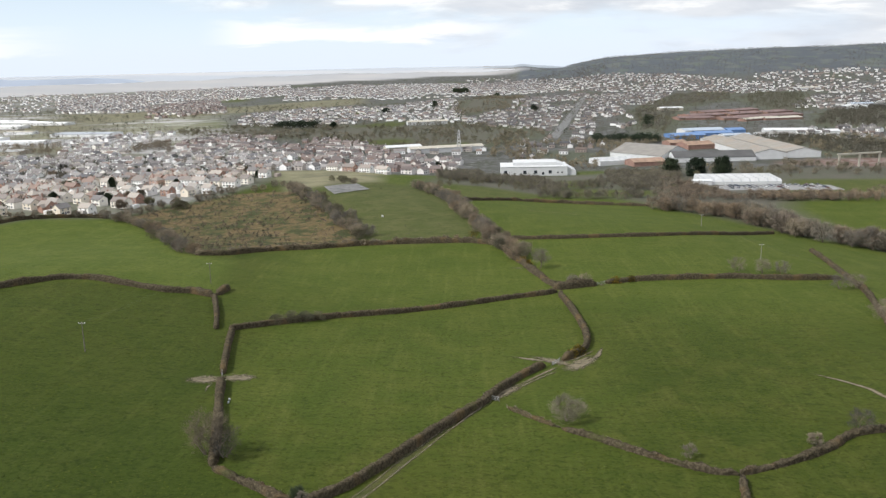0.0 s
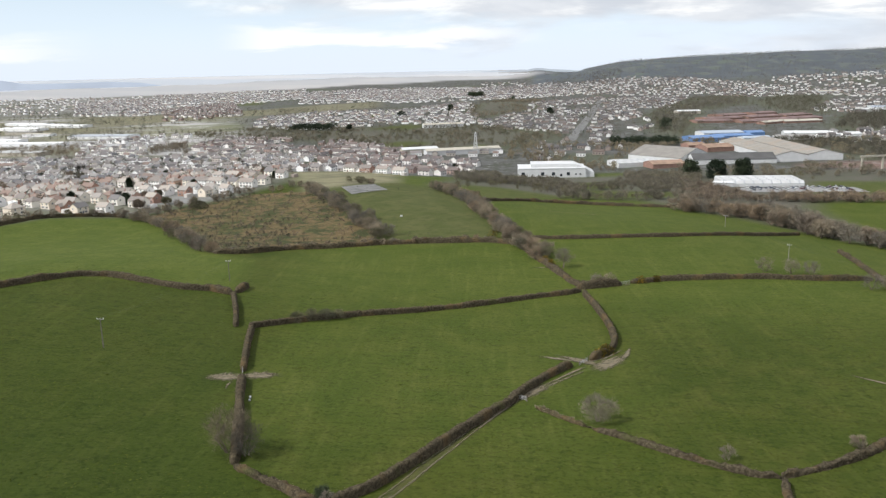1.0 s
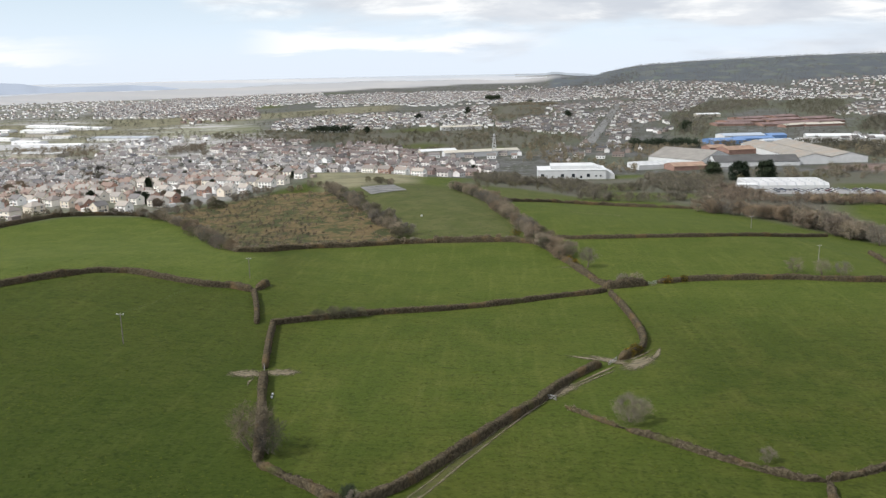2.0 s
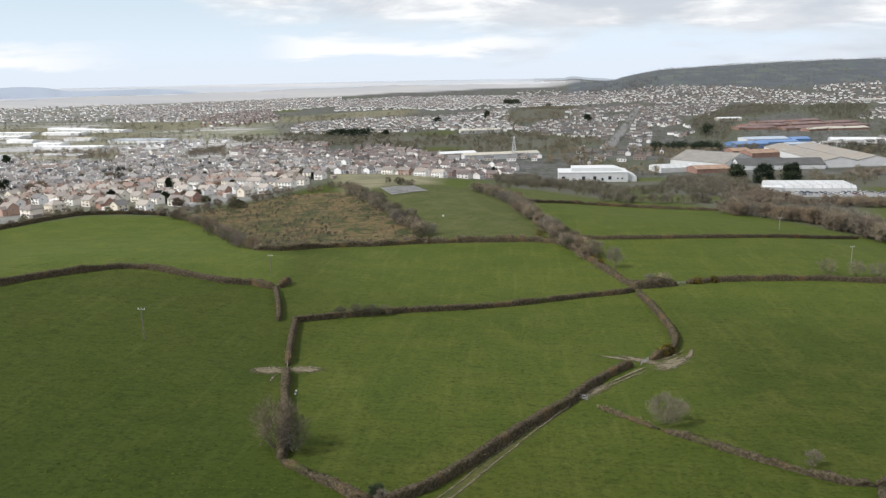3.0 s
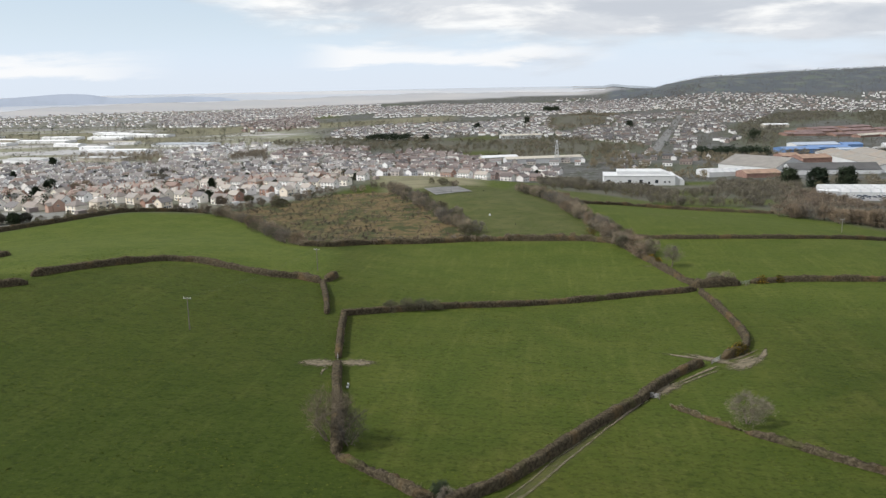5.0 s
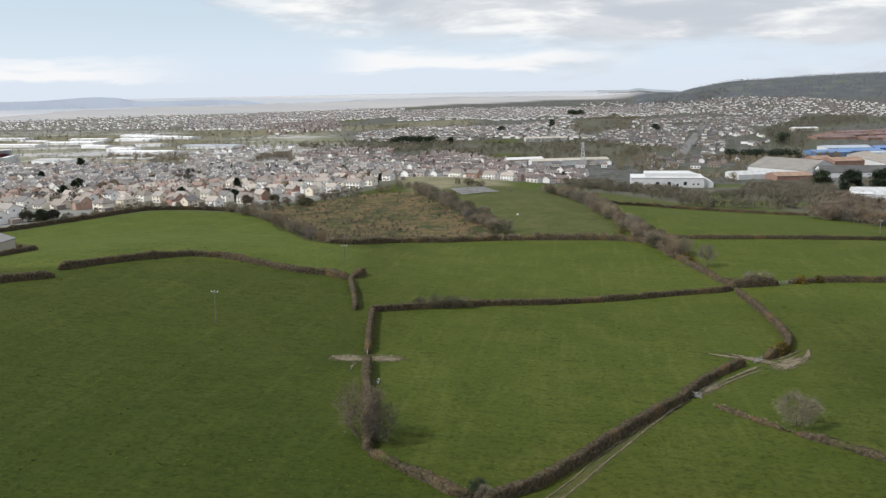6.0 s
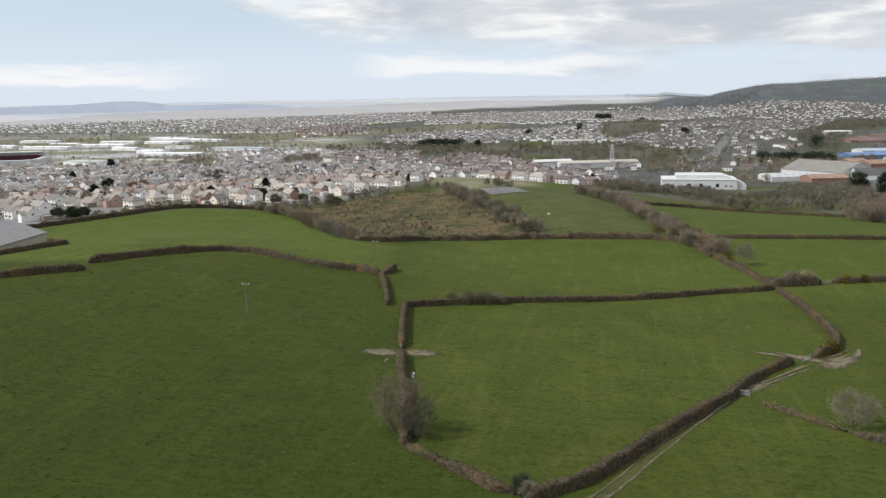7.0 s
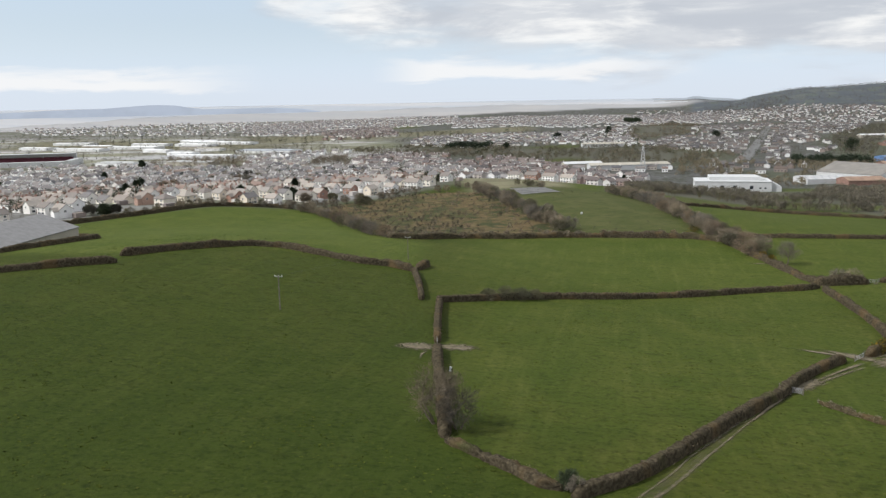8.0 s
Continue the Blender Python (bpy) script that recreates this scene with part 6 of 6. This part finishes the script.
thicket("woodland", scatter(0.03, 0.7, 790, 1080, 1300, 7, 31, 0.42, 0.012), "leafless scrub round works and yards", TWIG_SCRUB, 110, 31, fine=0.085)
thicket("woodland", grow(WOOD_BAND, 620, 6.5, 5, 0.52, 0.02), "band of leafless woodland across the town", TWIG_SCRUB, 70, 5, fine=0.095)
thicket("woodland", grow(WOOD_BAND, 520, 6.5, 6, 0.50, 0.02), "woodland in pale first leaf across the town", TWIG_GREEN, 70, 6, fine=0.095)
thicket("woodland", grow(WOODED_HILL, 700, 8, 11, 0.46), "wooded hillside rising among the town's streets", TWIG_SCRUB, 30, 11)
thicket("woodland", grow(WOODS_EAST, 900, 9, 7, 0.30), "leafless woods between works and town", TWIG_SCRUB, 34, 7)
thicket("woodland", grow(WOODS_EAST, 500, 8, 8, 0.36), "leafless woods between works and town", TWIG_GREEN, 34, 8)
thicket("woodland", grow(WOODS_RIDGE, 500, 9, 9, 0.30), "woods in pale first leaf below the ridge", TWIG_GREEN, 30, 9)
thicket("woodland", grow(WOODS_WORKS, 800, 9, 21, 0.32), "leafless woods behind the works", TWIG_DARK, 44, 21)
thicket("woodland", grow(WOODS_YARD, 420, 7.5, 22, 0.30), "leafless woods beside a works yard", TWIG_DARK, 80, 22, fine=0.09)
thicket("woodland", grow(WILLOWS_WEST, 150, 8, 23, 0.34), "tan leafless willows behind an estate", TWIG_PALE, 70, 23, fine=0.082)
thicket("woodland", grow(WILLOWS_MID, 100, 9, 24, 0.25), "tan leafless willows among houses", TWIG_PALE, 70, 24, fine=0.082)
thicket("woodland", [p for h in HEATHS for p in grow(h, 330, 6, 10, 0.58, 0.008)], "brown heath trees on the plain", TWIG_SCRUB, 30, 10)
thicket("town_trees", scatter(-0.9, 0.75, 1000, 2200, 5600, 7, 12, 0.36, 0.02), "street and garden trees of the town", TWIG_DARK, 16, 12)
thicket("town_trees", scatter(-0.55, 0.0, 1000, 2300, 1000, 8, 29, 0.52, 0.009), "dark clumps of trees between housing estates", TWIG_DARK, 24, 29)
thicket("town_trees", scatter(0.0, 0.75, 1250, 3300, 2600, 8, 28, 0.44, 0.012), "dark garden trees between terraces", TWIG_DARK, 16, 28)
thicket("town_trees", scatter(-0.9, 0.75, 2200, 3500, 3600, 7, 13, 0.44, 0.008), "far trees among the town's roofs", TWIG_SCRUB, 8, 13)
thicket("woodland", [p for p in scatter(0.08, 0.75, 3050, 4650, 7000, 9, 14, 0.44, 0.006, 4850) if p[1] + 0.35 * p[0] > 3350], "far woods and hedges on the ridge", TWIG_DARK, 8, 14)
thicket("woodland", [p for p in scatter(0.09, 0.17, 3300, 3900, 420, 12, 27, 0.3, 0.006)], "dark woods at the foot of the ridge", TWIG_DARK, 12, 27)
thicket("garden_trees", [(x + 7 - 3 * (i % 3), y + 6 + 2 * (i % 2), 3.6 + 1.25 * (i % 5)) for i, (x, y, t) in enumerate(plots) if i % 4 != 1], "garden trees and shrubs between estate houses", TWIG_DARK, 110, 15, "trees", 0.07)
thicket("garden_trees", [(x - 6, y + 7, 3.0 + 2 * (i % 2)) for i, (x, y, t) in enumerate(plots) if i % 5 == 1], "green garden shrubs between estate houses", TWIG_GREEN, 90, 16, "trees", 0.07)
thicket("garden_trees", [(x + 6, y - 8, 5.5 + 1.5 * (i % 3)) for i, (x, y, t) in enumerate(plots) if i % 9 == 2], "dark evergreen garden trees between estate houses", EVERGREEN, 130, 26, "trees", 0.08)
thicket("conifers", scatter(-0.95, 0.75, 1000, 2600, 420, 9, 17, 0.48, 0.01), "dark conifers scattered through the town", EVERGREEN, 40, 17, "trees")
thicket("conifers", [(-318 + 8 * (i % 9) + (i // 9) * 3, 1414 + 9 * (i // 9), 12 + i % 3) for i in range(27)], "dark stand of conifers among houses", EVERGREEN, 150, 18, "trees")
thicket("conifers", [(170 + 7.5 * (i % 11), 1052 + 9 * (i // 11) - 0.6 * (i % 11), 10 + i % 4) for i in range(33)], "dark stand of conifers beside the works", EVERGREEN, 150, 19, "trees")
thicket("conifers", [(-22 + 10 * (i % 5), 2915 + 12 * (i // 5), 19 + i % 4) for i in range(15)], "dark conifers on a wooded knoll", EVERGREEN, 150, 20, "trees")
for i, (x, y, h, w) in enumerate([(184, 738, 16, 13), (188, 741, 14, 12), (205, 735, 16, 13), (210, 738, 15, 12), (227, 732, 16, 13), (232, 734, 17, 13), (-263, 520, 7, 5), (-212, 604, 6, 4), (-276, 640, 7, 4.5), (-160, 640, 5, 3.5), (-24, 800, 9, 5), (288, 1300, 18, 19), (-60, 1886, 18, 14), (109, 2571, 14, 22), (152, 1770, 12, 14), (-162, 1781, 13, 16), (-215, 1392, 11, 12), (-615, 968, 14, 8), (-395, 610, 11, 5), (-372, 560, 9, 7)]):
    leafy("evergreen_tree", "dark dense evergreen tree near buildings", h, w, 200 + i, EVERGREEN, 3200, (1.0, 0.42), stand(x, y))

# larger trees of the estate and its gardens
for i, (x, y, h, w, m) in enumerate([(-419.8, 655.5, 11, 7, EVERGREEN), (-371.4, 609.0, 9, 9, TWIG_RED), (-381.4, 642.7, 9, 10, TWIG_RED), (-398.1, 813.7, 9, 11, TWIG_DARK), (-377.2, 792.5, 7, 8, TWIG_GREEN), (-551.5, 797.5, 10, 6, EVERGREEN), (-280.6, 390.3, 5, 7, TWIG_DARK), (-274.7, 393.2, 5, 7, EVERGREEN), (-271.0, 397.0, 4.5, 6, TWIG_DARK), (-356.4, 723.3, 9, 13, TWIG_DARK), (-314.4, 645.8, 6, 9, TWIG_GREEN), (-378.0, 751.7, 8, 9, TWIG_RED), (-230.5, 711.0, 6, 7, TWIG_GREEN), (-228.1, 520.0, 7, 8, EVERGREEN), (-238.5, 534.1, 6, 7, TWIG_DARK), (-222.0, 537.9, 6, 7, TWIG_RED), (-220.2, 554.9, 5, 6, TWIG_DARK), (-202.4, 522.8, 4, 7, TWIG_GREEN), (-210.2, 496.9, 6, 8, TWIG_RED), (-287.2, 749.1, 6, 5, EVERGREEN), (-229.9, 741.5, 5, 4, EVERGREEN), (-176.7, 506.3, 4.5, 11, TWIG_GREEN)]):
    if m is EVERGREEN:
        leafy("evergreen_tree", "dark evergreen tree among estate houses", h, w, 300 + i, m, 2200, (0.7, 0.3), stand(x, y))
    else:
        bare_tree("tree", "broad spring tree among estate houses", h, 320 + i, m, 2, 90, 40, w / h, (0.7, 0.10), stand(x, y), 0.12)

# tussocks and low bushes of the bracken field
thicket("bracken", grow(BRACKEN_FIELD, 1000, 1.2, 41, 0.36, 0.03), "tussocks of rusty dead bracken", TWIG_RED, 22, 41, "bracken", 0.22)
thicket("scrub", grow(BRACKEN_FIELD, 260, 2.0, 42, 0.46, 0.02), "low dark bramble clumps in rough pasture", TWIG_DARK, 60, 42, "scrub", 0.12)
thicket("scrub", grow(PALE_FIELD, 60, 1.0, 43, 0.5, 0.02), "low dark tussocks in pale pasture", TWIG_DARK, 30, 43, "scrub", 0.14)

# tufts of longer grass in the near pastures
r = random.Random(3)
g = Geo()
for i in range(15000):
    x, y = r.uniform(-170, 110), 95 + 190 * r.random() ** 1.2
    if noise.noise((x * 0.035, y * 0.05, 2)) + 0.4 * noise.noise((x * 0.25, y * 0.25, 5)) < 0.02:
        continue
    z, k = gz(x, y), r.uniform(0.6, 1.5)
    for b in range(4):
        a = r.uniform(0, 6.2832)
        c, s = math.cos(a), math.sin(a)
        w, h = 0.13 * k, 0.07 * k
        g.add([(x - s * w, y + c * w, z - 0.03), (x + s * w, y - c * w, z - 0.03), (x + c * 0.2 * k + s * w * 0.6, y + s * 0.2 * k - c * w * 0.6, z + h), (x + c * 0.2 * k - s * w * 0.6, y + s * 0.2 * k + c * w * 0.6, z + h * 0.8)], [(0, 1, 2, 3)])
TUFT = mat_twig("grass_tufts", [(0.052, 0.072, 0.012), (0.058, 0.076, 0.014), (0.047, 0.066, 0.011), (0.068, 0.078, 0.020)])
tagged(new("grass", g.mesh("grass", TUFT)), "tufts of longer green pasture grass", "grass", kind="stuff")
g = Geo()
for i in range(7000):
    x, y = r.uniform(-170, 110), 95 + 200 * r.random() ** 1.2
    if noise.noise((x * 0.05, y * 0.04, 8)) + 0.5 * noise.noise((x * 0.2, y * 0.3, 3)) < 0.10:
        continue
    z, k = gz(x, y), r.uniform(0.5, 1.6)
    for b in range(5):
        a = r.uniform(0, 6.2832)
        px, py, c, q = x + r.gauss(0, 0.30) * k, y + r.gauss(0, 0.12) * k, math.cos(a), math.sin(a)
        g.add([(px - q * 0.10 * k, py + c * 0.10 * k, z - 0.03), (px + q * 0.10 * k, py - c * 0.10 * k, z - 0.03), (px + c * 0.10 * k, py + q * 0.10 * k, z + 0.10 * k)], [(0, 1, 2)])
RANK = mat_twig("rank_grass", [(0.042, 0.060, 0.010), (0.048, 0.064, 0.012), (0.036, 0.052, 0.009)])
tagged(new("grass", g.mesh("grass", RANK)), "dark rank tussocks scattered over pasture", "grass", kind="stuff")
